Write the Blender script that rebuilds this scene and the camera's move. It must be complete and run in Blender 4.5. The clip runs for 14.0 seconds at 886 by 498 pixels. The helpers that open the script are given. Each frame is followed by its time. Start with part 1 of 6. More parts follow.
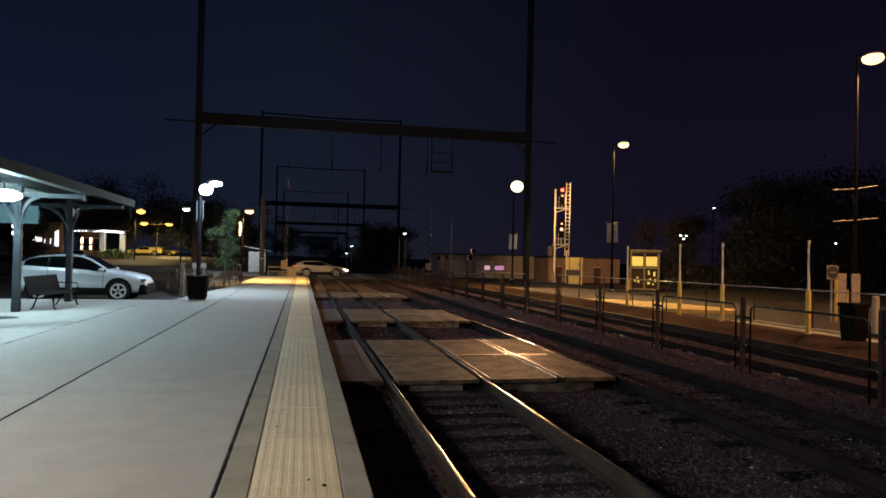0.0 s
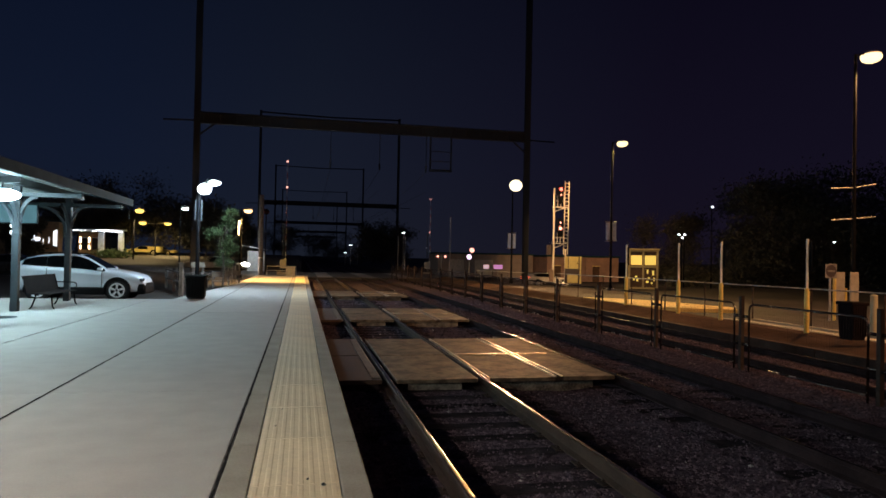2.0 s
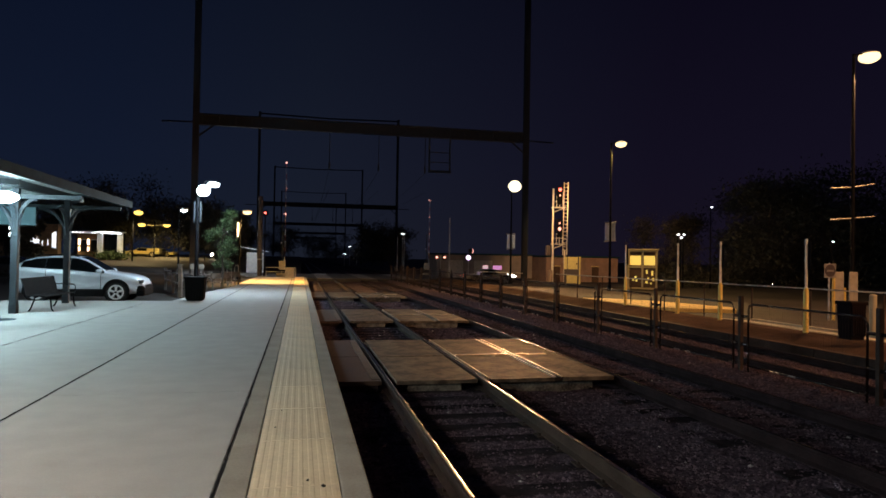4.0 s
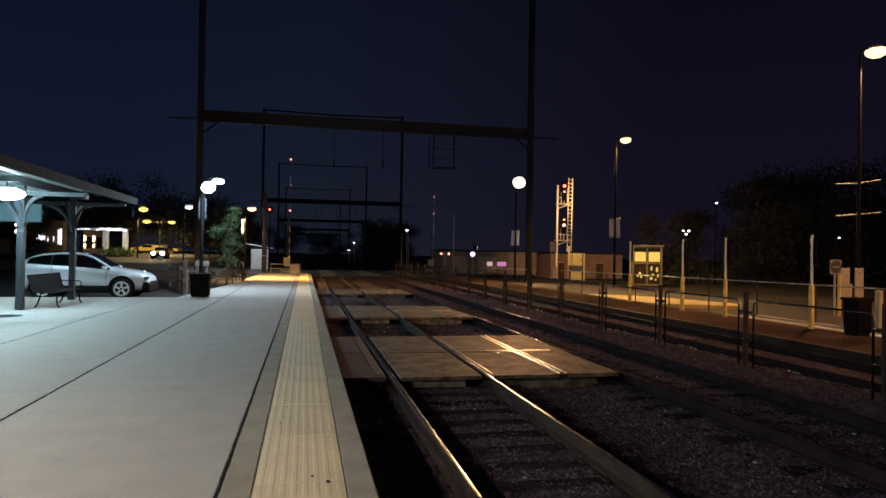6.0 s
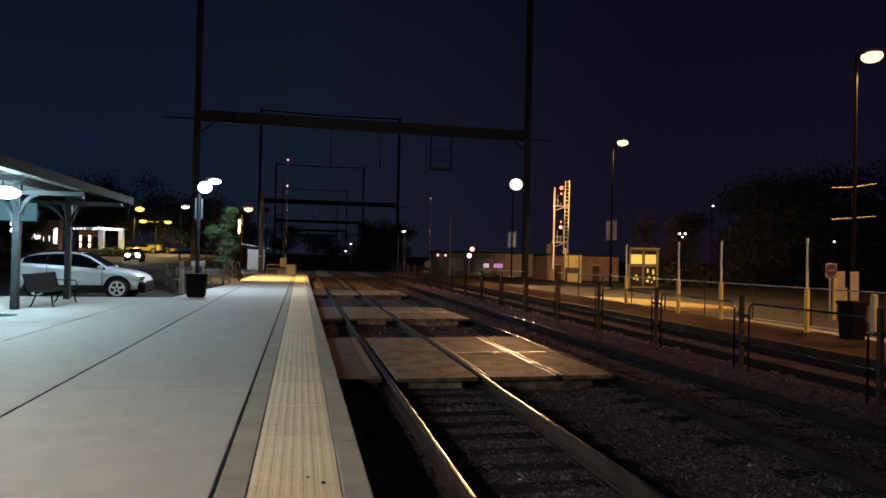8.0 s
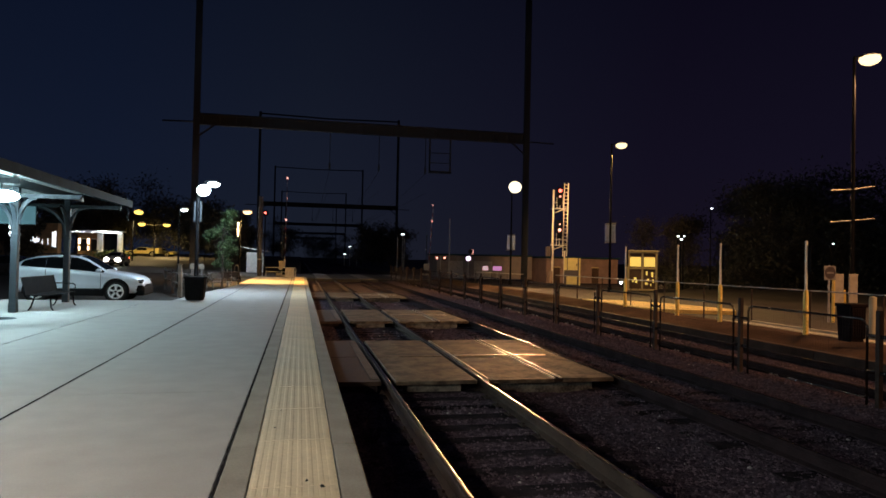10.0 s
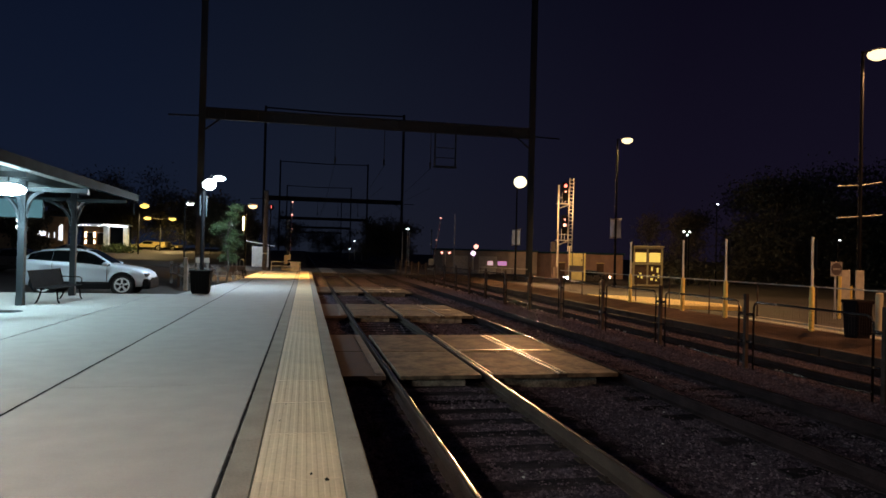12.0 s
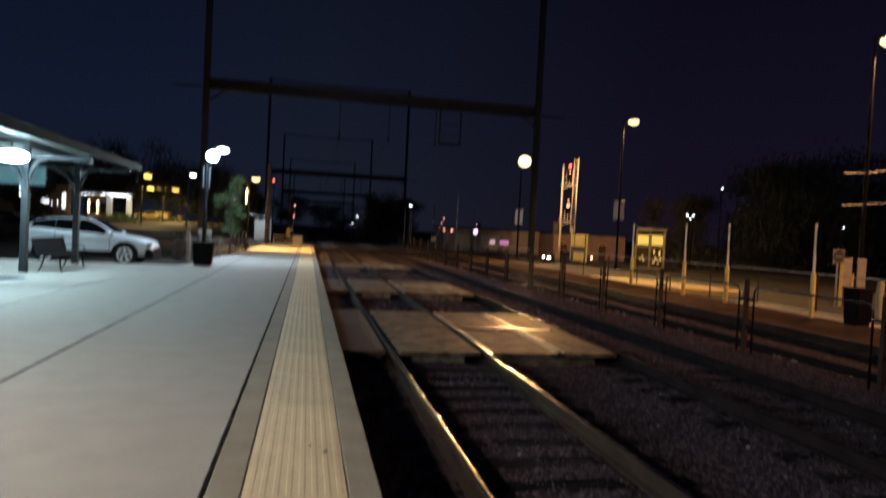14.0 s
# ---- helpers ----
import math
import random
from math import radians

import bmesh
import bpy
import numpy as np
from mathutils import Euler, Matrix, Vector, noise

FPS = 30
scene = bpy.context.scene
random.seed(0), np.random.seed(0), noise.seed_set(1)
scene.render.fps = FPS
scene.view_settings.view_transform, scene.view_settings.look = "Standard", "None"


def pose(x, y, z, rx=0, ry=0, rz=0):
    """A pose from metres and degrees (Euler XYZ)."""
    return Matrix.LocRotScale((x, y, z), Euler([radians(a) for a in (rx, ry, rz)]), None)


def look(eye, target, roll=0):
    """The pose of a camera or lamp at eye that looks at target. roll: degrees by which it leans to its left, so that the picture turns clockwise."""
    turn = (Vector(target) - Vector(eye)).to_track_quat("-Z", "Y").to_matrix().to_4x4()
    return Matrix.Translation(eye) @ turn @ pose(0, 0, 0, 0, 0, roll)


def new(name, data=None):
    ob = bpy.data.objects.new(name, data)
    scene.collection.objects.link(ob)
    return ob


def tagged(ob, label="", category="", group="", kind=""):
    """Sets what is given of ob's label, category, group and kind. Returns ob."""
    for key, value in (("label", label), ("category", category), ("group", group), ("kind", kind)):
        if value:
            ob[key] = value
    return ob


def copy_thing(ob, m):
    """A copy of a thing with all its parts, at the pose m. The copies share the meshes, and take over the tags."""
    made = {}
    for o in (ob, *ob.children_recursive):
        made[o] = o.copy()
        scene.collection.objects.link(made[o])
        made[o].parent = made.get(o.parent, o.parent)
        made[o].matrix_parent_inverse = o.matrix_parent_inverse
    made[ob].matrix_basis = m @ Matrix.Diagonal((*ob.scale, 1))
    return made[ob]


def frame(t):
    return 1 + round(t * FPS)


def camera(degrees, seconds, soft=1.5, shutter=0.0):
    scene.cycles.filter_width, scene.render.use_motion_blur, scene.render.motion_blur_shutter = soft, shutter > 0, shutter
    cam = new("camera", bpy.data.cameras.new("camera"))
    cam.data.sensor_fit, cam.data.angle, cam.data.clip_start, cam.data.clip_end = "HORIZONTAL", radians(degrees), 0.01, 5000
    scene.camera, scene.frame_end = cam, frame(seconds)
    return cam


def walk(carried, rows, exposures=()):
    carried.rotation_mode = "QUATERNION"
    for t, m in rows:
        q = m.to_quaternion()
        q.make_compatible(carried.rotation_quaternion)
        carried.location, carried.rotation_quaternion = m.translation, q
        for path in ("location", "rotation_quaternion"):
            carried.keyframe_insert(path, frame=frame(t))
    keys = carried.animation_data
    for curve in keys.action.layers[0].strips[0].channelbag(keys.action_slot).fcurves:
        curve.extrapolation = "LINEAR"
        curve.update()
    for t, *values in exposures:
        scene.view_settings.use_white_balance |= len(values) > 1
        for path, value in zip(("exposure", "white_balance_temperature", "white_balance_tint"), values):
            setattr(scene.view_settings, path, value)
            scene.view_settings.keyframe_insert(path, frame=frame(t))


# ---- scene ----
cam = camera(68.0, 14.0, soft=1.6, shutter=1.0)
EYE = (0.0, 0.0, 1.62)


def aim(yaw, pitch, roll):
    return pose(*EYE, 90 + pitch, 0, yaw) @ pose(0, 0, 0, 0, 0, roll)


AIMS = [
    (0.0, -12.10, 0.87, 1.20), (0.5, -11.94, 0.86, 1.15), (1.0, -12.06, 0.81, 1.01), (1.5, -12.13, 0.86, 0.96),
    (2.0, -12.20, 0.79, 1.14), (2.5, -12.08, 0.81, 1.19), (3.0, -12.36, 0.91, 1.05), (4.2, -12.25, 0.86, 0.95),
    (5.5, -12.15, 0.81, 0.89), (6.0, -11.90, 0.55, 0.93), (6.5, -11.91, 0.61, 0.90), (7.0, -12.21, 0.55, 1.07),
    (7.5, -12.27, 0.63, 1.20), (8.0, -12.19, 0.68, 1.24), (9.2, -12.24, 0.82, 1.21), (10.5, -12.28, 0.95, 1.18),
    (11.0, -12.18, 0.93, 1.34), (11.5, -11.97, 0.65, 1.41), (12.0, -11.85, 0.46, 1.39), (12.5, -11.99, 0.22, 1.36),
    (13.0, -12.06, -0.09, 1.53), (13.5, -12.02, 0.04, 1.37), (13.6, -11.90, 0.05, 1.32), (13.7, -10.18, 0.24, 1.00),
    (13.8, -10.31, 0.14, 0.90), (13.9, -11.41, -0.48, 2.20), (14.0, -11.73, -1.50, 2.82)]
walk(cam, [(t, aim(y, p, r)) for t, y, p, r in AIMS], exposures=[(0.0, 0.0), (14.0, 0.0)])

# night sky: dark blue with a faint town glow near the horizon, murkier to the east
world = bpy.data.worlds.new("night_sky")
scene.world = world
world.use_nodes = True
wn, wl = world.node_tree.nodes, world.node_tree.links
wn.clear()
w_out = wn.new("ShaderNodeOutputWorld")
w_bg = wn.new("ShaderNodeBackground")
w_tc = wn.new("ShaderNodeTexCoord")
w_sep = wn.new("ShaderNodeSeparateXYZ")
w_rz = wn.new("ShaderNodeValToRGB")
w_rx = wn.new("ShaderNodeMapRange")
w_mul = wn.new("ShaderNodeMix")
w_mul.data_type = "RGBA"
w_mul.blend_type = "MULTIPLY"
w_mul.inputs["Factor"].default_value = 1.0
w_tint = wn.new("ShaderNodeValToRGB")
els = w_rz.color_ramp.elements
els[0].position, els[0].color = 0.0, (0.0110, 0.0125, 0.0190, 1)
els[1].position, els[1].color = 0.42, (0.0044, 0.0058, 0.0122, 1)
mid_el = els.new(0.14)
mid_el.color = (0.0086, 0.0105, 0.0190, 1)
els = w_tint.color_ramp.elements
els[0].position, els[0].color = 0.0, (0.58, 0.80, 1.14, 1)
els[1].position, els[1].color = 1.0, (0.62, 0.39, 0.60, 1)
mid_el = els.new(0.36)
mid_el.color = (0.80, 0.90, 1.02, 1)
w_rx.inputs["From Min"].default_value, w_rx.inputs["From Max"].default_value = -0.25, 0.50
wl.new(w_tc.outputs["Generated"], w_sep.inputs[0])
wl.new(w_sep.outputs["Z"], w_rz.inputs["Fac"])
wl.new(w_sep.outputs["X"], w_rx.inputs["Value"])
wl.new(w_rx.outputs[0], w_tint.inputs["Fac"])
wl.new(w_rz.outputs["Color"], w_mul.inputs[6])
wl.new(w_tint.outputs["Color"], w_mul.inputs[7])
wl.new(w_mul.outputs[2], w_bg.inputs["Color"])
wl.new(w_bg.outputs[0], w_out.inputs["Surface"])
w_bg.inputs["Strength"].default_value = 1.13

LED = (0.68, 0.92, 1.08)
TUBE = (0.60, 0.92, 1.06)
SODIUM = (1.0, 0.49, 0.215)


def lamp(name, p, watts, color, radius=0.12, spot=0, aim_at=None, blend=0.5):
    data = bpy.data.lights.new(name, "SPOT" if spot else "POINT")
    data.energy, data.color, data.shadow_soft_size = watts, color, radius
    if spot:
        data.spot_size, data.spot_blend = radians(spot), blend
    ob = new(name, data)
    ob.matrix_basis = look(p, aim_at) if aim_at else pose(*p)
    return ob


# sodium street lamps over the far platform, white ones on the near platform
lamp("light_sodium_near", (19.05, 1.3, 8.6), 8500, SODIUM, 0.12, 98, (16.0, 16.0, 0.5), 0.7)
lamp("light_sodium_south", (19.05, 18.6, 8.6), 3600, SODIUM, 0.12, 122, None, 0.45)
lamp("light_sodium_middle", (19.1, 37.0, 8.5), 3000, (1.0, 0.60, 0.20), 0.12, 140, None, 0.12)
# second beam added at the middle lamp head to brighten the landing
lamp("light_sodium_landing", (18.95, 36.9, 8.45), 6200, (1.0, 0.62, 0.20), 0.12, 42, (15.5, 28.0, 0.0), 0.3)
lamp("light_sodium_north", (15.85, 47.3, 6.8), 10500, (1.0, 0.51, 0.205), 0.15, 96, (6.5, 20.0, -0.3), 0.7)
# extra beam at the north lamp head, aimed to light only the signal mast
lamp("light_sodium_signal", (15.9, 47.3, 6.9), 2500, (1.0, 0.62, 0.24), 0.15, 76, (20.8, 49.4, 4.2), 0.6)
# added narrow beam that brightens the low building; its true source is unknown
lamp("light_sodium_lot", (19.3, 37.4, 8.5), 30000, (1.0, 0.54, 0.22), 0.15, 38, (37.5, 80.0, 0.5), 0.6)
lamp("light_sodium_footpath", (-3.28, 43.0, 4.15), 5200, (1.0, 0.56, 0.17), 0.1, 152, (-2.3, 44.8, 0.0), 0.5)
lamp("light_white_post", (-3.55, 29.0, 4.3), 1350, LED, 0.1)
lamp("light_platform_south", (-5.5, 2.8, 3.62), 1120, (1.0, 0.83, 0.66), 0.15, 170)
# added white fill for the shed and the crossing; its source is unseen
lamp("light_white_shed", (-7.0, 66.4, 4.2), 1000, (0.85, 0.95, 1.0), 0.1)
lamp("light_parking_twin", (-20.35, 108.0, 5.6), 7000, (1.0, 0.72, 0.30), 0.2, 152, None, 0.4)
# narrow beam added under the single parking lamp to brighten the pickups
lamp("light_parking_single", (-20.7, 91.6, 6.3), 30000, (1.0, 0.66, 0.17), 0.2, 30, (-25.8, 119.0, 0.9), 0.7)
lamp("light_parking_single_wide", (-20.6, 91.2, 6.1), 3600, (1.0, 0.74, 0.34), 0.2, 150, None, 0.4)
lamp("light_porch_string", (-25.0, 95.3, 4.45), 110, (0.92, 0.96, 1.0), 0.3)
SHELTER_LIGHTS = [18.3 - 3.95 * k for k in range(6)]
SHELTER_WATTS = [198, 172, 120, 70, 50, 50]
for k, y in enumerate(SHELTER_LIGHTS):
    lamp("light_shelter", (-7.30, y, 2.66), SHELTER_WATTS[k], TUBE if k < 2 else (0.88, 0.96, 0.95), 0.3)


def shade(name, base, dark=None, rough=0.7, metal=0.0, scale=6.0, grain=80.0, bump=0.15, mix=(0.35, 0.65), vary=0.0, coat=0.0, spread=0.0, gloss=0.5):
    """A surface in two tones, by noise at two scales, with relief; vary: difference from piece to piece; spread: from island to island."""
    m = bpy.data.materials.new(name)
    m.use_nodes = True
    n, l = m.node_tree.nodes, m.node_tree.links
    b = n["Principled BSDF"]
    b.inputs["Roughness"].default_value, b.inputs["Metallic"].default_value = rough, metal
    b.inputs["Coat Weight"].default_value = coat
    b.inputs["Specular IOR Level"].default_value = gloss
    dark = dark or tuple(c * 0.7 for c in base)
    tc = n.new("ShaderNodeTexCoord")
    n1, n2 = n.new("ShaderNodeTexNoise"), n.new("ShaderNodeTexNoise")
    n1.inputs["Scale"].default_value, n1.inputs["Detail"].default_value = scale, 6
    n2.inputs["Scale"].default_value, n2.inputs["Detail"].default_value = grain, 3
    l.new(tc.outputs["Object"], n1.inputs["Vector"])
    l.new(tc.outputs["Object"], n2.inputs["Vector"])
    add = n.new("ShaderNodeMath")
    add.operation = "MULTIPLY_ADD"
    add.inputs[1].default_value = 0.45
    l.new(n2.outputs["Fac"], add.inputs[0])
    off = n.new("ShaderNodeMath")
    off.operation = "MULTIPLY_ADD"
    off.inputs[1].default_value, off.inputs[2].default_value = 0.8, -0.12
    l.new(n1.outputs["Fac"], off.inputs[0])
    l.new(off.outputs[0], add.inputs[2])
    ramp = n.new("ShaderNodeValToRGB")
    e = ramp.color_ramp.elements
    e[0].position, e[0].color = mix[0], (*dark, 1)
    e[1].position, e[1].color = mix[1], (*base, 1)
    l.new(add.outputs[0], ramp.inputs["Fac"])
    col = ramp.outputs["Color"]
    if vary or spread:
        hsv = n.new("ShaderNodeHueSaturation")
        rnd = n.new("ShaderNodeMapRange")
        v = vary or spread
        rnd.inputs["To Min"].default_value, rnd.inputs["To Max"].default_value = 1 - v, 1 + v
        src = n.new("ShaderNodeObjectInfo").outputs["Random"] if vary else n.new("ShaderNodeNewGeometry").outputs["Random Per Island"]
        l.new(src, rnd.inputs["Value"])
        l.new(rnd.outputs[0], hsv.inputs["Value"])
        l.new(col, hsv.inputs["Color"])
        col = hsv.outputs["Color"]
    l.new(col, b.inputs["Base Color"])
    if bump:
        bp = n.new("ShaderNodeBump")
        bp.inputs["Strength"].default_value, bp.inputs["Distance"].default_value = bump, 0.02
        l.new(add.outputs[0], bp.inputs["Height"])
        l.new(bp.outputs[0], b.inputs["Normal"])
    rr = n.new("ShaderNodeMapRange")
    rr.inputs["To Min"].default_value, rr.inputs["To Max"].default_value = max(0.03, rough - 0.12), min(1, rough + 0.1)
    l.new(n1.outputs["Fac"], rr.inputs["Value"])
    l.new(rr.outputs[0], b.inputs["Roughness"])
    return m


def glow(name, color, strength):
    m = bpy.data.materials.new(name)
    m.use_nodes = True
    b = m.node_tree.nodes["Principled BSDF"]
    b.inputs["Base Color"].default_value = (*[min(0.9, c) for c in color], 1)
    b.inputs["Emission Color"].default_value = (*color, 1)
    b.inputs["Emission Strength"].default_value = strength
    return m


def glass(name, tint=(0.02, 0.025, 0.03), rough=0.05, gloss=0.5):
    m = bpy.data.materials.new(name)
    m.use_nodes = True
    b = m.node_tree.nodes["Principled BSDF"]
    b.inputs["Base Color"].default_value = (*tint, 1)
    b.inputs["Roughness"].default_value = rough
    b.inputs["Specular IOR Level"].default_value = gloss
    return m


CONCRETE = shade("platform_concrete", (0.445, 0.430, 0.403), (0.335, 0.318, 0.296), 0.88, scale=2.6, grain=55, bump=0.22, mix=(0.16, 0.84), vary=0.03, gloss=0.3)
EDGE_CONC = shade("edge_concrete", (0.40, 0.36, 0.295), (0.23, 0.205, 0.165), 0.88, scale=2.2, grain=45, bump=0.35, mix=(0.25, 0.75), vary=0.06)
TACTILE = shade("tactile_yellow", (0.80, 0.65, 0.42), (0.56, 0.44, 0.27), 0.66, scale=1.6, grain=22, bump=0.2, mix=(0.2, 0.68), vary=0.06)
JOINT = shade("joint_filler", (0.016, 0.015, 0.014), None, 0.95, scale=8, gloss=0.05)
PANEL = shade("crossing_concrete", (0.195, 0.152, 0.105), (0.055, 0.041, 0.029), 0.70, scale=2.4, grain=9, bump=0.6, mix=(0.40, 0.63), vary=0.16, gloss=0.3)
FOOTING = shade("crumbling_footing", (0.26, 0.24, 0.20), (0.05, 0.045, 0.04), 0.9, scale=5, grain=30, bump=0.8, mix=(0.35, 0.7), gloss=0.15)
PANEL_RED = shade("crossing_timber", (0.115, 0.078, 0.055), (0.06, 0.042, 0.032), 0.6, scale=3, grain=60, bump=0.3)
STRIP = shade("worn_steel_strip", (0.92, 0.84, 0.68), (0.66, 0.58, 0.46), 0.38, 0.9, scale=3, grain=30, bump=0.02)
STEEL = shade("rail_head_steel", (0.88, 0.86, 0.82), (0.56, 0.53, 0.49), 0.20, 1.0, scale=1.2, grain=12, bump=0.0)
OLDSTEEL = shade("dull_rail_head", (0.20, 0.188, 0.176), (0.14, 0.13, 0.12), 0.20, 0.95, scale=0.15, grain=6, bump=0.0)
RUST = shade("rusty_rail_web", (0.054, 0.037, 0.028), (0.025, 0.016, 0.012), 0.85, 0.0, scale=3, grain=60, bump=0.3, gloss=0.15)
TIE = shade("weathered_tie", (0.042, 0.035, 0.039), (0.018, 0.015, 0.018), 0.95, scale=4, grain=60, bump=0.6, vary=0.3, gloss=0.0)
BALLAST = shade("ballast_bed", (0.125, 0.094, 0.114), (0.042, 0.032, 0.042), 0.95, scale=14, grain=42, bump=1.0, gloss=0.0)
STONE = shade("ballast_stone", (0.165, 0.124, 0.142), (0.064, 0.048, 0.060), 0.9, scale=9, grain=60, bump=0.3, mix=(0.4, 0.72), spread=0.55, gloss=0.0)
ASPHALT = shade("asphalt", (0.044, 0.038, 0.035), (0.022, 0.019, 0.018), 0.85, scale=0.35, grain=40, bump=0.4, gloss=0.2)
COPING = shade("stained_brown_coping", (0.075, 0.047, 0.036), (0.028, 0.018, 0.015), 0.85, scale=2, grain=40, bump=0.3, gloss=0.1)
BROWNPAVE = shade("brown_platform_asphalt", (0.112, 0.074, 0.054), (0.054, 0.036, 0.027), 0.9, scale=0.9, grain=40, bump=0.35, gloss=0.0)
WALKWAY = shade("walkway_concrete", (0.50, 0.44, 0.30), (0.34, 0.30, 0.20), 0.8, scale=1.5, grain=50, bump=0.2)
# concrete with the sodium lamp's bright yellow put into its base colour
LAMPCONC = shade("pale_new_concrete", (0.66, 0.47, 0.15), (0.46, 0.32, 0.10), 0.8, scale=1.2, grain=40, bump=0.2)
GRASS = shade("dry_verge", (0.044, 0.036, 0.022), (0.024, 0.020, 0.013), 0.95, scale=1.5, grain=40, bump=0.6)
POSTGREEN = shade("shelter_paint", (0.012, 0.018, 0.023), (0.008, 0.012, 0.016), 0.65, scale=4, grain=60, bump=0.06)
FASCIA = shade("grey_fascia_paint", (0.062, 0.080, 0.092), (0.042, 0.055, 0.064), 0.9, scale=2, grain=40, bump=0.08, gloss=0.05)
CEILING = shade("white_boarding", (0.78, 0.83, 0.83), (0.64, 0.69, 0.69), 0.65, scale=3, grain=40, bump=0.06)
ROOF = shade("dark_roofing", (0.016, 0.042, 0.052), (0.010, 0.027, 0.034), 0.85, scale=4, grain=50, bump=0.3, gloss=0.05)
BLACKMETAL = shade("black_painted_metal", (0.006, 0.006, 0.007), (0.003, 0.003, 0.004), 0.7, 0.0, scale=5, bump=0.05, gloss=0.08)
BENCHMETAL = shade("blue_black_bench_metal", (0.004, 0.007, 0.010), (0.003, 0.005, 0.007), 0.75, 0.0, scale=5, grain=120, bump=0.2, gloss=0.05)
BINPLASTIC = shade("black_bin_plastic", (0.006, 0.006, 0.0065), (0.003, 0.003, 0.003), 0.9, 0.0, scale=8, bump=0.1, gloss=0.08)
BINBROWN = shade("dark_brown_bin_plastic", (0.012, 0.008, 0.009), (0.007, 0.005, 0.006), 0.9, 0.0, scale=8, bump=0.1, gloss=0.04)
GALV = shade("galvanised_steel", (0.44, 0.42, 0.39), (0.28, 0.27, 0.25), 0.5, 0.25, scale=6, grain=50, bump=0.06)
DARKSTEEL = shade("weathered_gantry_steel", (0.013, 0.015, 0.022), (0.008, 0.009, 0.014), 0.85, 0.0, scale=1.5, grain=20, bump=0.1)
WIREMESH = shade("fence_steel", (0.060, 0.042, 0.034), (0.030, 0.020, 0.017), 0.8, 0.0, scale=6, grain=40, bump=0.05, gloss=0.15)
TUBESTEEL = shade("smooth_dark_steel_tube", (0.13, 0.105, 0.095), (0.085, 0.068, 0.06), 0.26, 0.95, scale=3, grain=40, bump=0.0)
YELLOWPOST = shade("yellow_plastic_sleeve", (0.85, 0.62, 0.16), (0.68, 0.48, 0.11), 0.55, scale=5, grain=40, bump=0.05)
PIPE = shade("cream_painted_pipe", (0.84, 0.78, 0.64), (0.70, 0.64, 0.50), 0.5, scale=8, grain=60, bump=0.04)
WOODPOLE = shade("wooden_pole", (0.165, 0.148, 0.140), (0.080, 0.070, 0.066), 0.85, scale=5, grain=40, bump=0.4)
SILVER = shade("silver_car_paint", (0.78, 0.85, 0.92), (0.72, 0.79, 0.87), 0.36, 0.18, scale=2, grain=200, bump=0.0, coat=0.9)
WHITECAR = shade("white_car_paint", (0.55, 0.54, 0.52), None, 0.3, 0.1, scale=2, grain=200, bump=0.0, coat=0.6, mix=(0.0, 0.1))
DARKCAR = shade("dark_car_paint", (0.030, 0.028, 0.03), None, 0.3, 0.3, scale=2, grain=200, bump=0.0, coat=0.6)
GREYCAR = shade("grey_car_paint", (0.30, 0.275, 0.24), None, 0.3, 0.4, scale=2, grain=200, bump=0.0, coat=0.6)
YELLOWCAR = shade("pale_truck_paint", (0.55, 0.47, 0.24), None, 0.35, 0.1, scale=2, grain=200, bump=0.0, coat=0.5, mix=(0.0, 0.1))
CLADDING = shade("black_cladding", (0.008, 0.008, 0.009), None, 0.75, scale=10, bump=0.05, gloss=0.15)
RUBBER = shade("tyre_rubber", (0.018, 0.018, 0.018), None, 0.85, scale=20, bump=0.1)
ALLOY = shade("alloy_rim", (0.86, 0.88, 0.89), (0.78, 0.80, 0.81), 0.4, 0.1, scale=10, bump=0.0)
ALUPAINT = shade("aluminium_paint", (0.78, 0.70, 0.62), (0.58, 0.50, 0.44), 0.5, 0.2, scale=6, grain=40, bump=0.05)
CARGLASS = glass("dark_car_glass", (0.004, 0.005, 0.006), 0.08, 0.12)
PANE = glass("dim_window_glass", (0.03, 0.03, 0.03), 0.1)
HEADLAMP_OFF = glass("headlamp_lens", (0.10, 0.11, 0.12), 0.12)
KIOSKFRAME = shade("kiosk_frame_paint", (0.34, 0.28, 0.15), (0.26, 0.21, 0.11), 0.6, scale=3, grain=40, bump=0.05)
REDLENS = glass("red_lens", (0.25, 0.02, 0.015), 0.2)
WHITEWALL = shade("white_shed_boards", (0.62, 0.66, 0.68), (0.48, 0.52, 0.55), 0.7, scale=3, grain=40, bump=0.1)
SHEDWALL = shade("grey_white_shed_boards", (0.42, 0.45, 0.47), (0.30, 0.33, 0.35), 0.75, scale=3, grain=40, bump=0.1)
BEIGEWALL = shade("beige_block_wall", (0.31, 0.205, 0.165), (0.21, 0.137, 0.112), 0.85, scale=1.2, grain=30, bump=0.2)
GREYWALL = shade("grey_block_wall", (0.25, 0.215, 0.20), (0.17, 0.145, 0.135), 0.85, scale=1.2, grain=30, bump=0.2)
CREAM = shade("cream_cabinet_paint", (0.66, 0.54, 0.22), (0.52, 0.42, 0.17), 0.5, scale=3, grain=40, bump=0.05)
BRICKHOUSE = shade("tan_house_wall", (0.34, 0.22, 0.12), (0.23, 0.15, 0.08), 0.85, scale=2, grain=30, bump=0.2)
BARK = shade("bark", (0.07, 0.055, 0.042), (0.035, 0.028, 0.022), 0.95, scale=10, grain=50, bump=0.6)
